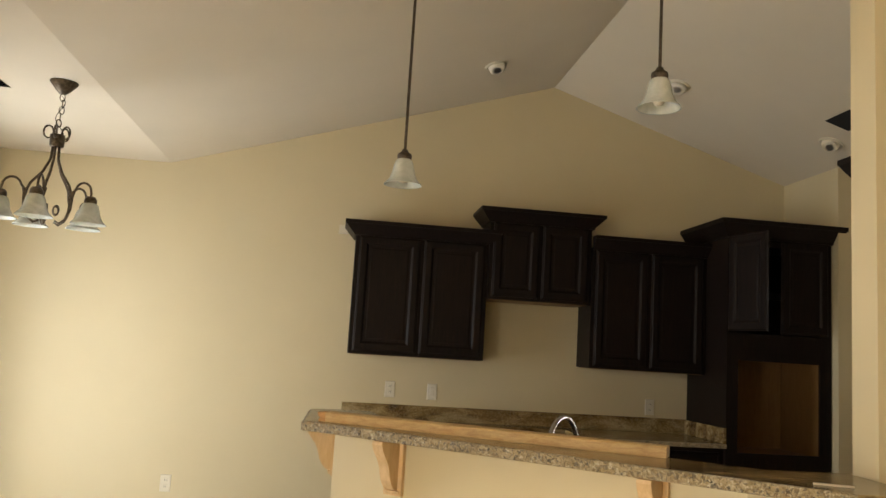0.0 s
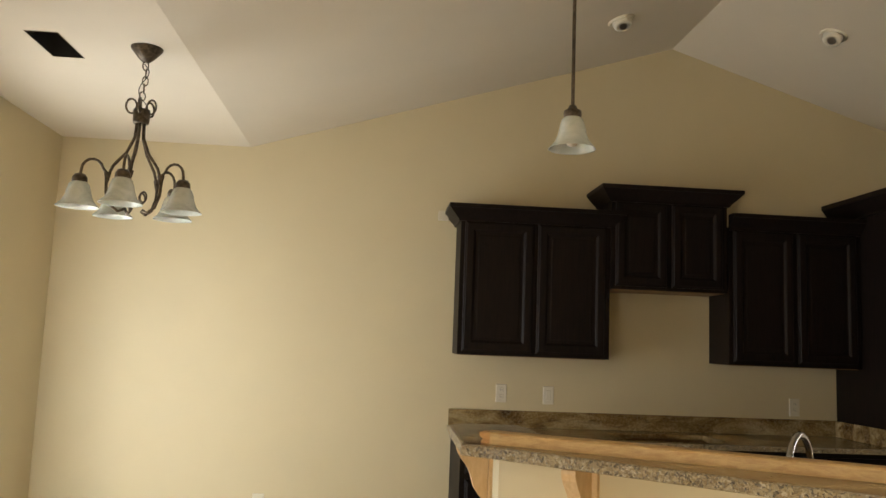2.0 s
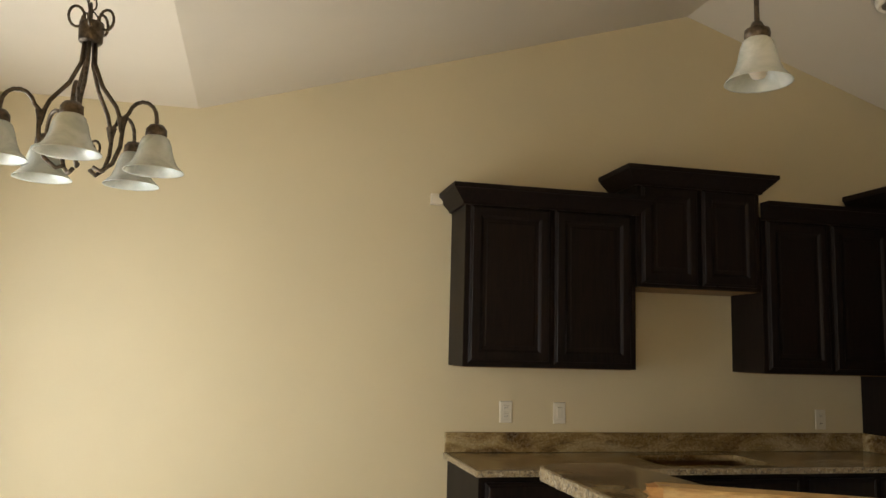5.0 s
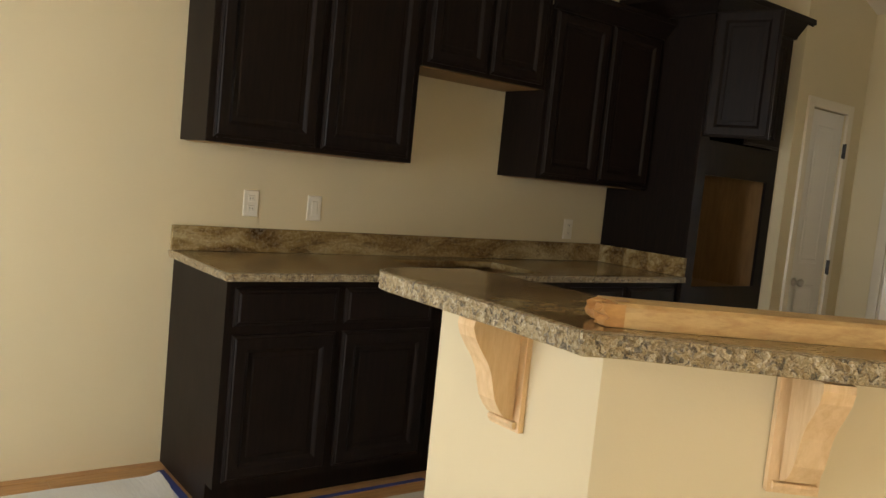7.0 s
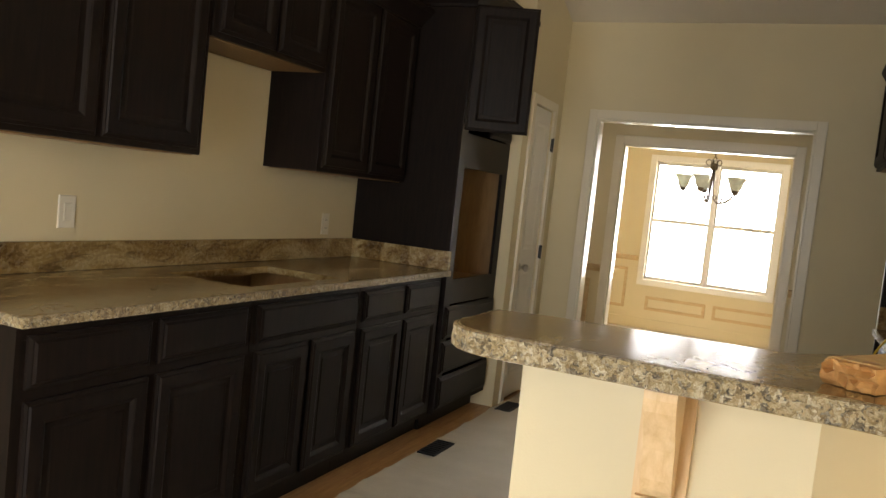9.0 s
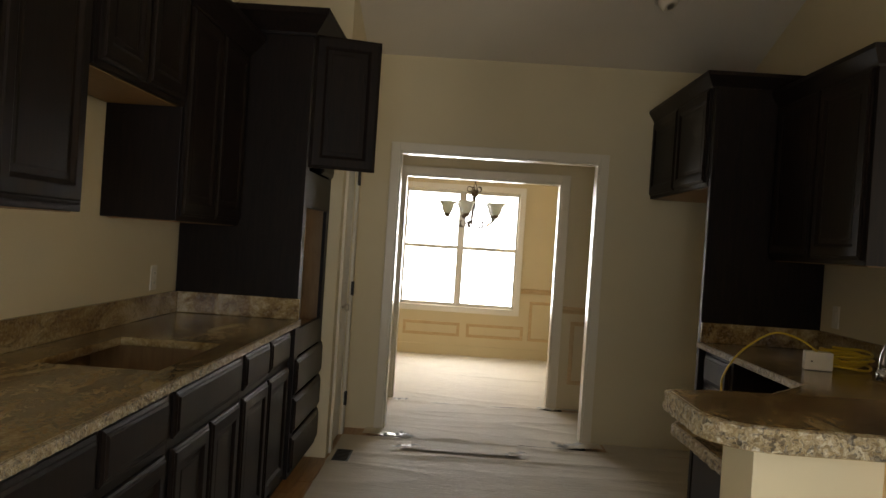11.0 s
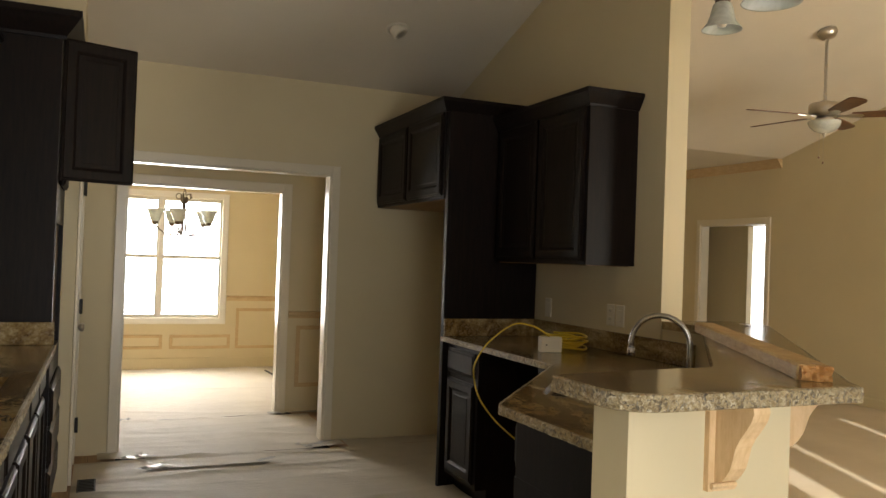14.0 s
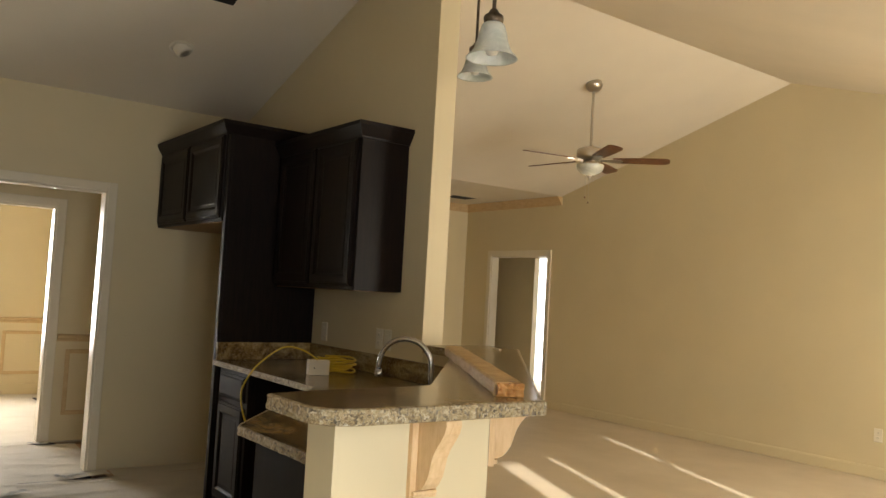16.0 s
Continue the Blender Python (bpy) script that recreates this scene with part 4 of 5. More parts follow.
# lumber on the bar
WD_BOARD = 0.08
bd = thing("lumber_board", (0.4, -2.8, BAR1), "rough pine two-by-four lying on the bar top", "lumber")
p0 = Vector((-0.100, -2.42, 0))
dirb = (Vector((1.085, -3.13, 0)) - p0).normalized()
sb = Vector((-dirb.y, dirb.x, 0))
p0 = p0 - sb * WD_BOARD
bm = B()
L, wd, th = 1.39, WD_BOARD, 0.039
rings = []
for i in range(25):
    f = i / 24
    c = p0 + dirb * (L * f) + Vector((0, 0, BAR1 + 0.0005))
    j = 0.004 * noise.noise((f * 9, 1, 2))
    if i == 0:
        j += 0.004
    ring = []
    for a, z in ((0, 0), (0, th * 0.85), (0.006, th), (wd - 0.006, th), (wd, th * 0.85), (wd, 0)):
        rag = Vector((0, 0, 0))
        if i == 0:
            rag = dirb * (0.018 * noise.noise((a * 60, z * 90, 4)))
        ring.append(bm.verts.new(c + sb * (a + j) + Vector((0, 0, z)) + rag))
    rings.append(ring)
for a, c in zip(rings, rings[1:]):
    for k in range(6):
        bm.faces.new((a[k], a[(k + 1) % 6], c[(k + 1) % 6], c[k]))
bm.faces.new(rings[0][::-1])
bm.faces.new(rings[-1])
part("board", bm, M_PINE, bd)
# splintered near end
bm = B()
NA, NZ = 11, 6
front, back = [], []
for i in range(NA):
    a = wd * (0.03 + 0.94 * i / (NA - 1))
    fr, bk = [], []
    for k in range(NZ):
        z = th * (0.03 + 0.93 * k / (NZ - 1))
        r = 0.013 + 0.022 * noise.noise((a * 70, z * 110, 7)) + 0.012 * noise.noise((a * 210, z * 60, 3))
        fr.append(bm.verts.new(p0 - dirb * r + sb * a + Vector((0, 0, BAR1 + z))))
        bk.append(bm.verts.new(p0 + dirb * 0.02 + sb * a + Vector((0, 0, BAR1 + z))))
    front.append(fr)
    back.append(bk)
for i in range(NA - 1):
    for k in range(NZ - 1):
        bm.faces.new((front[i][k], front[i + 1][k], front[i + 1][k + 1], front[i][k + 1]))
    bm.faces.new((front[i][-1], front[i + 1][-1], back[i + 1][-1], back[i][-1]))
    bm.faces.new((front[i + 1][0], front[i][0], back[i][0], back[i + 1][0]))
for k in range(NZ - 1):
    bm.faces.new((front[0][k], front[0][k + 1], back[0][k + 1], back[0][k]))
    bm.faces.new((front[-1][k + 1], front[-1][k], back[-1][k], back[-1][k + 1]))
part("broken_end", bm, M_SPLIT, bd, "splintered orange board end")
bm = B()
lathe(bm, [(0.0, 0), (0.013, 0), (0.012, 0.0015), (0.0, 0.002)], p0 + dirb * 0.022 + sb * 0.03 + Vector((0, 0, BAR1 + th - 0.0005)), 12, False)
part("knot", bm, M_OAK, bd, "dark pine knot")

st = thing("white_strip", (1.36, -3.67, BAR1), "thin white plastic strip lying on the bar top", "strip")
bm = box(B(), -0.055, 0.055, -0.006, 0.006, 0.0008, 0.006, 0.001)
bm.transform(Matrix.Translation((1.36, -3.67, BAR1)) @ Matrix.Rotation(radians(-22), 4, "Z"))
part("strip", bm, M_PLATE, st)

# sink and tap
tap = thing("kitchen_tap", (0.744, -2.812, 0.915), "brushed steel gooseneck kitchen tap beside the sink", "tap")
FX, FY = 0.744, -2.812
sdir = Vector((0.72, 0.69, 0)).normalized()
bm = B()
lathe(bm, [(0.0, 0), (0.032, 0), (0.03, 0.01), (0.02, 0.02), (0.019, 0.06), (0.014, 0.075), (0, 0.075)], (FX, FY, 0.9155), 20, False)
part("tap_base", bm, M_STEEL, tap, "", True)
pts = [(FX, FY, 0.98), (FX, FY, 1.06)]
R = 0.105
for i in range(13):
    a = math.pi * i / 12
    q = Vector((FX, FY, 1.095)) + sdir * (R - R * math.cos(a)) + Vector((0, 0, R * math.sin(a)))
    pts.append(tuple(q))
q = Vector(pts[-1])
pts.append((q.x, q.y, q.z - 0.025))
part("spout", tube(B(), pts, 0.0105, 12), M_STEEL, tap, "", True)
bm = B()
tube(bm, [(q.x, q.y, q.z - 0.02), (q.x, q.y, q.z - 0.05)], [0.014, 0.016], 12)
part("spray_head", bm, M_STEEL, tap, "", True)
bm = B()
tube(bm, [(FX - 0.015, FY, 0.965), (FX - 0.06, FY + 0.02, 0.975), (FX - 0.09, FY + 0.03, 0.985)], [0.009, 0.007, 0.006], 8)
part("lever", bm, M_STEEL, tap, "", True)
sk = thing("corner_sink", (SINK_C.x, SINK_C.y, 0.884), "undermount steel sink bowl in the granite corner", "sink")
bm = B()
rings = [[bm.verts.new(p) for p in sink_ring(g, z)] for g, z in ((0.02, 0.8845), (0.004, 0.8845), (-0.004, 0.84), (-0.012, 0.74), (-0.03, 0.715), (-0.06, 0.708))]
for a, c in zip(rings, rings[1:]):
    for k in range(len(a)):
        bm.faces.new((a[k], a[(k + 1) % len(a)], c[(k + 1) % len(a)], c[k]))
bm.faces.new(rings[-1])
part("bowl", bm, M_STEEL, sk, "", True)
part("drain", lathe(B(), [(0.0, 0.0), (0.03, 0.0), (0.04, 0.003), (0.045, 0.001)], (SINK_C.x, SINK_C.y, 0.709), 18, False), M_NICKEL, sk, "", True)

# yellow cable and its box
bx = thing("white_box", (2.03, -3.0, 0.915), "small white cardboard box on the granite", "box")
bm = box(B(), -0.055, 0.055, -0.03, 0.03, 0.0, 0.078, 0.002)
bm.transform(Matrix.Translation((2.03, -3.0, 0.9165)) @ Matrix.Rotation(radians(76), 4, "Z"))
part("carton", bm, M_PLATE, bx)
bm = B()
lathe(bm, [(0.0, 0), (0.004, 0), (0.004, 0.002), (0, 0.002)], (2.0, -2.962, 0.955), 8, False, Euler((0, radians(-90), radians(-14))).to_matrix())
part("dot", bm, M_BLACK, bx)
cable = thing("extension_cable", (2.15, -3.15, 0.915), "coiled yellow cable on the counter, end hanging down", "cable")
bm = B()
rng = random.Random(4)
spiral = []
for i in range(6 * 26):
    a = 2 * math.pi * i / 26
    k = i / 26
    rx, ry = 0.145 + 0.022 * math.sin(k * 2.3), 0.095 + 0.018 * math.cos(k * 3.1)
    spiral.append((2.17 + 0.012 * math.sin(k * 5) + rx * math.cos(a), -3.17 + 0.01 * math.cos(k * 4) + ry * math.sin(a), 0.924 + k * 0.0115 + 0.004 * math.sin(3 * a + k)))
tube(bm, spiral, 0.0055, 6)
part("coil", bm, M_YELLOW, cable, "", True)
ctrl = [Vector(p) for p in ((2.06, -3.06, 0.94), (2.02, -2.97, 1.01), (2.06, -2.90, 1.05), (2.12, -2.83, 1.05), (2.20, -2.74, 0.96), (2.25, -2.69, 0.86), (2.26, -2.675, 0.78), (2.22, -2.69, 0.66), (2.08, -2.72, 0.56), (1.90, -2.76, 0.49))]
pts = []
for i in range(len(ctrl) - 1):
    p = [ctrl[max(i - 1, 0)], ctrl[i], ctrl[i + 1], ctrl[min(i + 2, len(ctrl) - 1)]]
    for k in range(8):
        u = k / 8
        pts.append(0.5 * ((2 * p[1]) + (p[2] - p[0]) * u + (2 * p[0] - 5 * p[1] + 4 * p[2] - p[3]) * u * u + (3 * p[1] - p[0] - 3 * p[2] + p[3]) * u ** 3))
part("loose_end", tube(B(), pts, 0.0045, 8), M_YELLOW, cable, "", True)


# ---- plates and fittings ----
def plate(x, y, z, n, label, kind, u=(1, 0, 0)):
    ob = thing("wall_plate", (x, y, z), label, "outlet" if kind == "outlet" else "switch", "wall plates")
    u, n = Vector(u), Vector(n)
    part("plate", panel(B(), Vector((x, y, z)) - u * 0.036 - Vector((0, 0, 0.058)), u, n, 0.072, 0.116, [(0, 0.0005), (0.001, 0.004), (0.004, 0.006)]), M_PLATE, ob)
    if kind == "outlet":
        for dz in (-0.022, 0.022):
            r = part("receptacle", panel(B(), Vector((x, y, z + dz)) - u * 0.016 - Vector((0, 0, 0.014)), u, n, 0.032, 0.028, [(0, 0.006), (0.002, 0.008)]), M_PLATE, ob)
            bm = B()
            for dx in (-0.006, 0.006):
                panel(bm, Vector((x, y, z + dz)) + u * (dx - 0.0012) - Vector((0, 0, 0.005)), u, n, 0.0024, 0.01, [(0, 0.0075), (0.0002, 0.0085)])
            part("slots", bm, M_BLACK, r)
    else:
        part("rocker", panel(B(), Vector((x, y, z)) - u * 0.016 - Vector((0, 0, 0.032)), u, n, 0.032, 0.064, [(0, 0.006), (0.003, 0.0085)]), M_PLATE, ob)
    return ob


plate(0.305, 0, 1.13, (0, -1, 0), "white duplex outlet above the backsplash", "outlet")
plate(0.616, 0, 1.126, (0, -1, 0), "white rocker switch above the backsplash", "switch")
plate(2.29, 0, 1.10, (0, -1, 0), "white outlet near the oven cabinet", "outlet")
plate(-1.211, 0, 0.402, (0, -1, 0), "white outlet low on the nook wall", "outlet")
plate(2.69, -3.38, 1.105, (0, 1, 0), "white rocker switch above the sink counter", "switch")
plate(2.035, -3.38, 1.11, (0, 1, 0), "white outlet above the sink counter", "outlet")
plate(1.95, -3.38, 1.11, (0, 1, 0), "white rocker switch beside the sink outlet", "switch")

plate(1.50, SOUTH, 0.373, (0, 1, 0), "white outlet low on the great room wall", "outlet")
q = Vector(p_in).to_3d() + SL * 0.62 - NRM * 0.0225
plate(q.x, q.y, 0.995, -NRM, "grey outlet plate on the granite behind the tap", "outlet", SL)


def slope_turn(x):
    return Euler((0, (math.atan(SLOPE_E) if x > APEX_X else -math.atan(SLOPE)), 0)).to_matrix()


def spot(x, y):
    """An eyeball ceiling light on the slope."""
    z = vault(x)
    ob = thing("eyeball_ceiling_light", (x, y, z), "white round eyeball light in the sloped ceiling", "ceiling light", "ceiling lights")
    tn = slope_turn(x)
    bm = B()
    lathe(bm, [(0.078, 0.001), (0.078, -0.006), (0.072, -0.009), (0.06, -0.009), (0.058, 0.001)], (x, y, z), 28, False, tn)
    part("trim_ring", bm, M_PLATE, ob, "", True)
    bm = B()
    til = tn @ Euler((radians(-24), radians(10), 0)).to_matrix()
    lathe(bm, [(0.057, 0.006), (0.057, -0.02), (0.052, -0.045), (0.042, -0.054), (0.03, -0.052), (0.0, -0.05)], (x, y, z), 24, False, til)
    part("eyeball", bm, M_PLATE, ob, "", True)
    bm = B()
    lathe(bm, [(0.026, -0.0535), (0.012, -0.0545), (0.0, -0.0545)], (x, y, z), 20, False, til)
    part("lens", bm, M_NICKEL, ob)


for x, y in ((0.81, -0.86), (2.08, -0.885), (3.12, -1.0), (3.41, -2.58)):
    spot(x, y)


def ceiling_register(x, y, z, turn, wx, wy, label):
    ob = thing("ceiling_vent", (x, y, z), label, "vent", "ceiling vents")
    bm = B()
    for a, c, e, f in ((-wx, wx, -wy, -wy + 0.012), (-wx, wx, wy - 0.012, wy), (-wx, -wx + 0.012, -wy + 0.012, wy - 0.012), (wx - 0.012, wx, -wy + 0.012, wy - 0.012)):
        box(bm, a, c, e, f, -0.004, -0.001)
    bm.transform(Matrix.Translation((x, y, z)) @ turn.to_4x4())
    part("rim", bm, M_CEIL, ob)
    # no recess here: a flat near-black sheet paints the duct's inner shade
    bm = box(B(), -wx + 0.012, wx - 0.012, -wy + 0.012, wy - 0.012, -0.0025, -0.001)
    bm.transform(Matrix.Translation((x, y, z)) @ turn.to_4x4())
    part("opening", bm, M_DARK, ob, "flat dark sheet, shade of the open duct")


flat = Euler((0, 0, 0)).to_matrix()
duct = thing("ceiling_duct", (-1.975, -1.715, FLAT_Z), "open sheet metal duct boot in the nook ceiling", "vent", "ceiling vents")
for x0, x1, y0, y1 in ((VX0, VX0 + 0.004, VY0, VY1), (VX1 - 0.004, VX1, VY0, VY1), (VX0 + 0.004, VX1 - 0.004, VY0, VY0 + 0.004), (VX0 + 0.004, VX1 - 0.004, VY1 - 0.004, VY1)):
    part("duct_wall", box(B(), x0, x1, y0, y1, FLAT_Z - 0.002, FLAT_Z + 0.2), M_STEEL, duct)
# near-black top, the shade deep in the duct put into its colour
part("duct_top", box(B(), VX0, VX1, VY0, VY1, FLAT_Z + 0.2, FLAT_Z + 0.21), M_DARK, duct)
ceiling_register(3.0, -1.37, vault(3.0), slope_turn(3.0), 0.10, 0.14, "square dark duct opening in the sloped ceiling")
ceiling_register(2.79, -2.58, vault(2.79), slope_turn(2.79), 0.10, 0.14, "dark duct opening in the ceiling above the sink")
ceiling_register(6.75, -7.5, GREAT_FLAT, flat, 0.14, 0.2, "ceiling vent in the great room")

for x, y, rz in ((3.40, -0.80, 0), (2.33, -0.785, 0)):
    ob = thing("floor_register", (x, y, 0.012), "small black metal floor register in the wood strip", "floor vent", "floor registers")
    part("grille_frame", box(B(), x - 0.13, x + 0.13, y - 0.05, y + 0.05, 0.012, 0.020, 0.002), M_BLACK, ob)
    for k in range(8):
        xx = x - 0.105 + k * 0.03
        part("slat", box(B(), xx - 0.004, xx + 0.004, y - 0.04, y + 0.04, 0.021, 0.024), M_BLACK, ob)


# ---- lamps ----
BELL = [(0.028, 0.0), (0.040, -0.010), (0.048, -0.032), (0.055, -0.062), (0.066, -0.088), (0.088, -0.110), (0.090, -0.113), (0.085, -0.111), (0.062, -0.086), (0.051, -0.060), (0.044, -0.031), (0.036, -0.012), (0.024, -0.002)]


def bell(bm, at, k=1.0, turn=None):
    return lathe(bm, [(r * k, z * k) for r, z in BELL], at, 24, False, turn)


def pendant(x, y, zcap):
    top = vault(x)
    ob = thing("pendant_lamp", (x, y, zcap), "bronze rod pendant with a frosted bell glass shade", "pendant lamp", "bar pendants")
    part("rod", tube(B(), [(x, y, zcap + 0.02), (x, y, top - 0.02)], 0.0065, 8), M_BRONZE, ob)
    part("canopy", lathe(B(), [(0.0, -0.03), (0.02, -0.028), (0.055, -0.012), (0.06, 0.0), (0.0, 0.012)], (x, y, top - 0.005), 20, False), M_BRONZE, ob, "", True)
    part("socket_cap", lathe(B(), [(0.0, 0.035), (0.012, 0.035), (0.018, 0.022), (0.03, 0.015), (0.032, 0.004), (0.03, -0.008), (0.026, -0.012), (0.0, -0.012)], (x, y, zcap), 20, False), M_BRONZE, ob, "", True)
    sh = part("shade", bell(B(), (x, y, zcap - 0.006), 1.0, Matrix.Diagonal((0.91, 0.91, 1.02))), M_SHADE, ob, "frosted alabaster glass bell shade", True)
    bm = B()
    lathe(bm, [(0.0, -0.04), (0.012, -0.045), (0.02, -0.07), (0.024, -0.09), (0.016, -0.108), (0.0, -0.113)], (x, y, zcap), 14, False)
    part("bulb", bm, M_PLATE, ob, "unlit white bulb", True)
    return ob


pendant(0.128, -2.53, 2.248)
pendant(1.01, -3.156, 2.488)


def chandelier(at, arms, k, tier, label, up, turn=0.35, wide=1.0):
    """A bronze scroll chandelier with bell shades; up: shades open to the ceiling."""
    x, y, top = at
    ob = thing("chandelier", at, label, "chandelier")
    hub = top - tier
    part("canopy", lathe(B(), [(0.0, 0.0), (0.068, 0.0), (0.066, -0.008), (0.035, -0.045), (0.018, -0.062), (0.0, -0.064)], (x, y, top - 0.001), 24, False), M_BRONZE, ob, "", True)
    n = int((tier - 0.09) / 0.034)
    for i in range(n):
        z = top - 0.066 - 0.034 * i - 0.015
        a = radians(90 * (i % 2) + 20)
        c = Vector((math.cos(a), math.sin(a), 0))
        ring = [Vector((x + 0.004 * math.sin(i), y, z)) + c * (0.012 * math.cos(t)) + Vector((0, 0, 0.021 * math.sin(t))) for t in [2 * math.pi * q / 10 for q in range(10)]]
        part("chain_link", tube(B(), ring, 0.0028, 5, True), M_BRONZE, ob)
    wire = [(x + 0.022 * math.sin(z * 40), y + 0.02 * math.cos(z * 31), z) for z in np.linspace(top - 0.07, hub + 0.02, 16)]
    part("supply_wire", tube(B(), wire, 0.0022, 5), M_BLACK, ob)
    part("hub", lathe(B(), [(0.0, 0.015), (0.034, 0.013), (0.036, 0.0), (0.034, -0.045), (0.03, -0.05), (0.0, -0.052)], (x, y, hub), 20, False), M_BRONZE, ob, "", True)
    for i in range(arms):
        a = 2 * math.pi * i / arms + turn
        d = Vector((math.cos(a), math.sin(a), 0))
        c = Vector((x, y, hub))

        def P(r, z):
            return c + d * (r * k * wide) + Vector((0, 0, z * k))
        arm = [P(0.02, -0.04), P(0.025, -0.10), P(0.06, -0.16), P(0.12, -0.215), P(0.15, -0.27), P(0.145, -0.32), P(0.12, -0.365), P(0.08, -0.385), P(0.05, -0.375)]
        if up:
            arm = [P(0.012, -0.04), P(0.014, -0.20), P(0.03, -0.34), P(0.09, -0.385), P(0.17, -0.37), P(0.235, -0.325), P(0.277, -0.28)]
        hook = [P(0.10, -0.385), P(0.13, -0.36), P(0.135, -0.33), P(0.115, -0.315)] if up else [P(0.135, -0.255)] + [P(0.165 + 0.055 - 0.055 * math.cos(t), -0.245 + 0.045 * math.sin(t)) for t in np.linspace(0.3, math.pi, 8)] + [P(0.277, -0.265)]
        ap = part("arm", tube(B(), arm, 0.0065, 7), M_BRONZE, ob, "", True)
        part("branch", tube(B(), hook, 0.006, 7), M_BRONZE, ap, "", True)
        part("joint", lathe(B(), [(0.0, 0.022), (0.016, 0.02), (0.006, -0.024), (0.0, -0.026)], P(0.277, -0.262) if up else P(0.145, -0.262), 8, False), M_BRONZE, ap)
        loop = [P(0.055 + 0.028 * math.cos(t), 0.02 + 0.028 * math.sin(t)) for t in np.linspace(math.pi * 1.1, -math.pi * 0.75, 14)]
        part("top_scroll", tube(B(), [P(0.02, -0.01)] + loop, 0.0045, 6), M_BRONZE, ob, "", True)
        low_loop = [P(0.05 + 0.02 * math.cos(t), -0.325 + 0.02 * math.sin(t)) for t in [2 * math.pi * q / 12 for q in range(12)]]
        part("low_scroll", tube(B(), low_loop, 0.004, 6, True), M_BRONZE, ob, "", True)
        e = P(0.277, -0.27)
        flip = Euler((math.pi, 0, 0)).to_matrix() if up else None
        s = -1 if up else 1
        part("socket_cap", lathe(B(), [(0.0, 0.012), (0.02, 0.01), (0.03, -0.004), (0.031, -0.022), (0.027, -0.028), (0.0, -0.028)], e, 14, False, flip), M_BRONZE, ap, "", True)
        part("shade", bell(B(), e + Vector((0, 0, -0.022 * s)), 0.98 * (0.97 if wide < 1 else 1.08), flip), M_SHADE, ap, "frosted alabaster glass bell shade", True)
    return ob


chandelier((-1.575, -1.745, FLAT_Z), 5, 1.14, 0.29, "dark bronze five-arm scroll chandelier with glass bell shades", False, 1.01, 0.69)
chandelier((6.56, -1.545, 2.60), 5, 0.95, 0.715, "bronze dining chandelier with upturned glass bell shades", True)

# ceiling fan
FNX, FNY, HUBZ = 3.21, -6.26, 2.70
fz = GREAT_Z - GREAT_SLOPE * abs(FNX - GREAT_X)
fan = thing("ceiling_fan", (FNX, FNY, HUBZ), "nickel ceiling fan, five walnut blades, glass bowl light", "ceiling fan")
ftn = Euler((0, math.atan(GREAT_SLOPE), 0)).to_matrix()
part("canopy", lathe(B(), [(0.0, 0.0), (0.075, 0.0), (0.078, -0.03), (0.06, -0.06), (0.02, -0.075), (0.0, -0.075)], (FNX, FNY, fz), 24, False, ftn), M_NICKEL, fan, "", True)
part("downrod", tube(B(), [(FNX, FNY, fz - 0.05), (FNX, FNY, HUBZ + 0.08)], 0.013, 10), M_NICKEL, fan)
part("motor", lathe(B(), [(0.0, 0.10), (0.03, 0.095), (0.05, 0.085), (0.115, 0.07), (0.125, 0.05), (0.125, 0.0), (0.11, -0.02), (0.07, -0.035), (0.0, -0.035)], (FNX, FNY, HUBZ), 32, False), M_NICKEL, fan, "", True)
part("light_fitter", lathe(B(), [(0.0, 0.0), (0.06, 0.0), (0.075, -0.03), (0.075, -0.045), (0.0, -0.045)], (FNX, FNY, HUBZ - 0.035), 24, False), M_NICKEL, fan, "", True)
part("glass_bowl", lathe(B(), [(0.125, 0.0), (0.128, -0.01), (0.115, -0.045), (0.085, -0.075), (0.04, -0.095), (0.0, -0.10)], (FNX, FNY, HUBZ - 0.075), 28, False), M_SHADE, fan, "frosted glass light bowl", True)
part("finial", lathe(B(), [(0.0, 0.0), (0.022, 0.0), (0.018, -0.015), (0.008, -0.02), (0.012, -0.032), (0.0, -0.045)], (FNX, FNY, HUBZ - 0.172), 14, False), M_NICKEL, fan, "", True)
for k, (dx, dy, ln) in enumerate(((0.03, 0.02, 0.17), (-0.02, 0.03, 0.22))):
    pc = part("pull_chain", tube(B(), [(FNX + dx, FNY + dy, HUBZ - 0.17), (FNX + dx, FNY + dy, HUBZ - 0.19 - ln)], 0.0015, 5), M_NICKEL, fan)
    part("pull_fob", lathe(B(), [(0.0, 0.0), (0.007, -0.006), (0.006, -0.02), (0.0, -0.024)], (FNX + dx, FNY + dy, HUBZ - 0.19 - ln), 8, False), M_BLADE, pc)
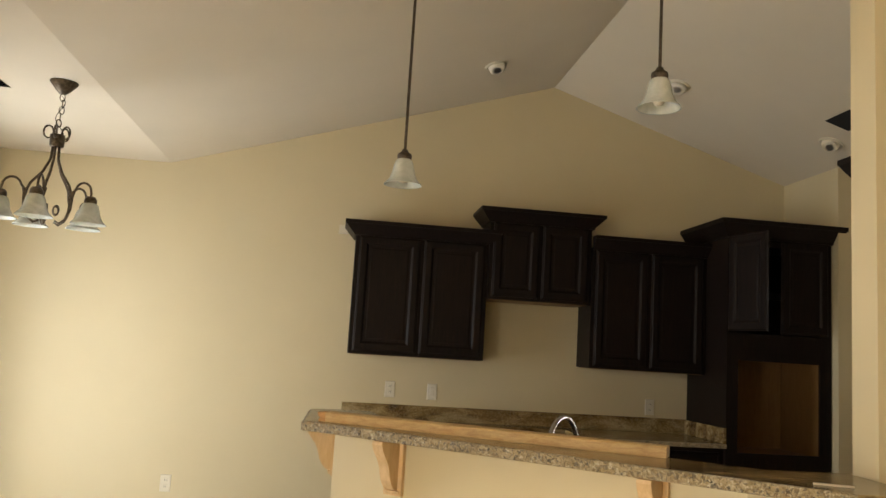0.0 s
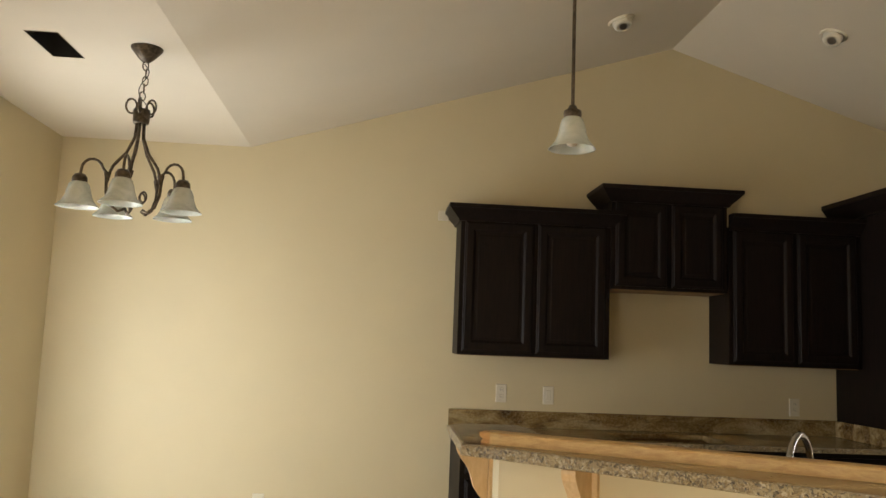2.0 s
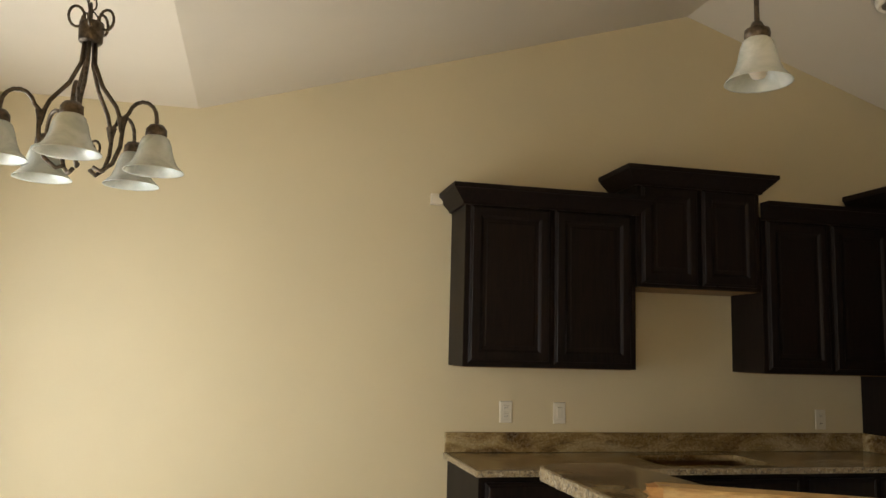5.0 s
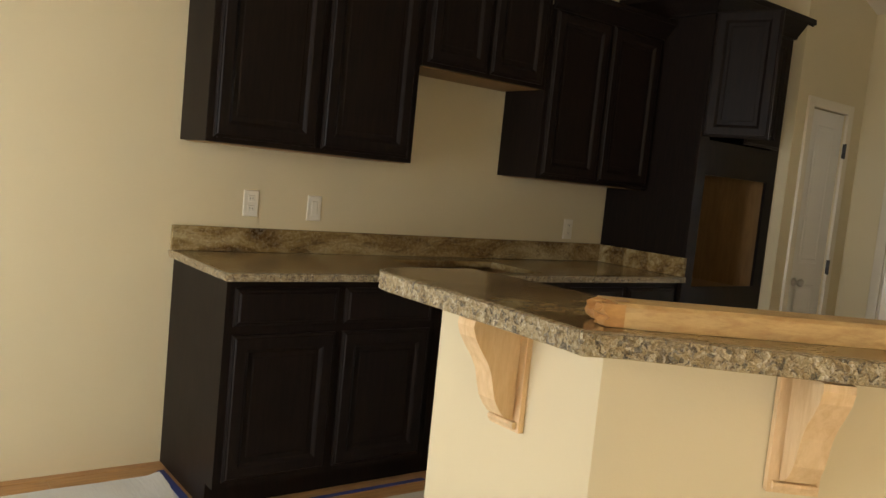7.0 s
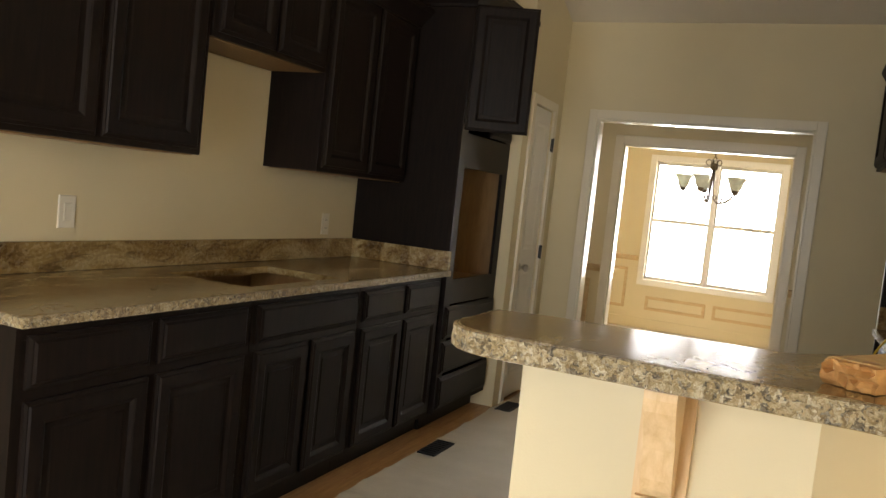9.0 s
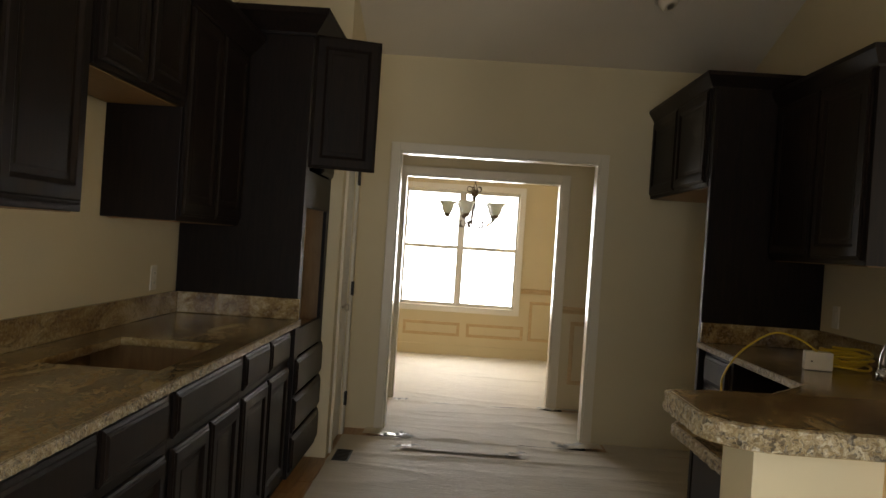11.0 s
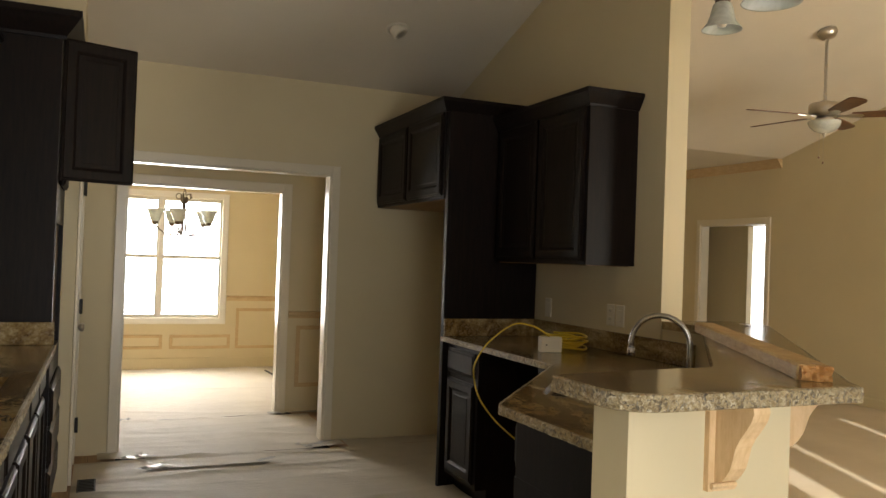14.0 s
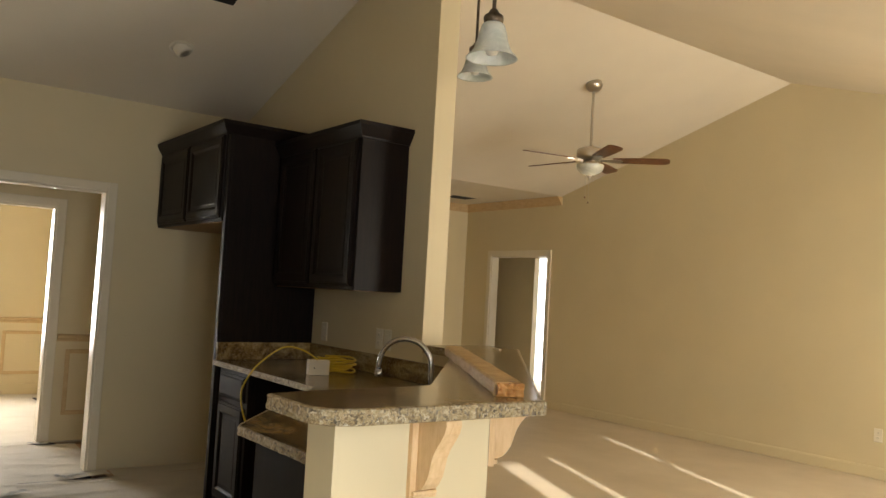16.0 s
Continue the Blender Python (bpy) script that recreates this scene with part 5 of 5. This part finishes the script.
for k in range(5):
    a = 2 * math.pi * k / 5 + radians(-137)
    rot = Matrix.Translation((FNX, FNY, HUBZ - 0.03)) @ Matrix.Rotation(a, 4, "Z") @ Matrix.Rotation(radians(-11), 4, "X")
    bm = B()
    prism(bm, [(0.20, -0.05), (0.35, -0.062), (0.64, -0.068), (0.685, -0.055), (0.70, -0.03), (0.70, 0.03), (0.685, 0.055), (0.64, 0.068), (0.35, 0.062), (0.20, 0.05)], -0.004, 0.004)
    bm.transform(rot)
    bl = part("blade", bm, M_BLADE, fan, "walnut finish fan blade")
    bm = B()
    prism(bm, [(0.09, -0.018), (0.15, -0.014), (0.2, -0.038), (0.27, -0.03), (0.29, 0.0), (0.27, 0.03), (0.2, 0.038), (0.15, 0.014), (0.09, 0.018)], -0.011, -0.005)
    bm.transform(rot)
    part("blade_iron", bm, M_NICKEL, bl)

# ---- tape and floor planks ----
for x, y, lx, ly, rz in ((3.97, -1.05, 0.05, 0.16, 10), (3.99, -1.15, 0.04, 0.14, -50), (3.70, -1.17, 0.04, 0.2, 25), (3.70, -1.88, 0.05, 0.16, 30), (4.02, -2.28, 0.05, 0.22, 35), (3.99, -2.20, 0.035, 0.16, -60), (5.18, -1.02, 0.05, 0.12, 15), (5.18, -2.24, 0.05, 0.16, -20)):
    bm = B()
    rows = []
    for i in range(7):
        f = i / 6 - 0.5
        rows.append([bm.verts.new((e * lx / 2, f * ly, 0.018 + 0.012 * abs(math.sin(f * 7 + x)) + 0.002)) for e in (-1, 0.2, 1)])
    for a, c in zip(rows, rows[1:]):
        for q in range(2):
            bm.faces.new((a[q], a[q + 1], c[q + 1], c[q]))
    bmesh.ops.solidify(bm, geom=bm.faces[:], thickness=0.001)
    bm.transform(Matrix.Translation((x, y, 0)) @ Matrix.Rotation(radians(rz), 4, "Z"))
    tagged(part("tape_strip", bm, M_TAPE), "shiny crumpled strip of tape on the paper edge", "tape", "tape strips")
bm = box(B(), -0.065, -0.035, -0.75, -0.12, 0.006, 0.0075)
tagged(part("blue_tape", bm, M_BLUE), "blue masking tape along the paper edge", "tape", "blue tape")
bm = box(B(), -0.03, 0.95, -0.62, -0.595, 0.0, 0.0015)
tagged(part("blue_tape", bm, M_BLUE), "blue masking tape under the base cabinets", "tape", "blue tape")

bm = B()
prism(bm, [(-0.31, -0.016), (0.31, -0.012), (0.31, 0.012), (-0.31, 0.016)], 0.0, 0.007)
bm.transform(Matrix.Translation((7.38, -2.63, 0.018)) @ Matrix.Rotation(radians(4), 4, "Z"))
tagged(part("trim_offcut", bm, M_CAB), "thin dark trim offcut on the dining room paper", "offcut")

oak = thing("floor_planks", (1.0, -1.5, 0.0), "warm oak strip floor showing beside the paper", "floor", "", "structure")
rng = random.Random(11)
plank_meshes = {}


def plank(x0, x1, y0, y1):
    key = (round(x1 - x0, 2), round(y1 - y0, 3))
    if key not in plank_meshes:
        bm = box(B(), 0, key[0] - 0.002, 0, key[1] - 0.0015, -0.012, -0.0005, 0.0015)
        me = bpy.data.meshes.new("plank")
        bm.to_mesh(me)
        bm.free()
        me.materials.append(M_OAK)
        plank_meshes[key] = me
    ob = new("plank", plank_meshes[key])
    ob.parent = oak
    ob.location = Vector((x0, y0, 0)) - Vector((1.0, -1.5, 0.0))


for j in range(12):
    y0 = -0.96 + j * 0.083
    x = WEST + rng.uniform(-0.6, 0)
    while x < EAST:
        ln = rng.choice((0.6, 0.9, 1.2))
        if x > WEST - 0.1:
            plank(x, min(x + ln, x + ln), y0, y0 + 0.083)
        x += ln
for j in range(12):
    y0 = -3.38 + j * 0.083
    x = 1.2 + rng.uniform(-0.4, 0)
    while x < 5.2:
        ln = rng.choice((0.6, 0.9, 1.2))
        plank(x, x + ln, y0, y0 + 0.083)
        x += ln
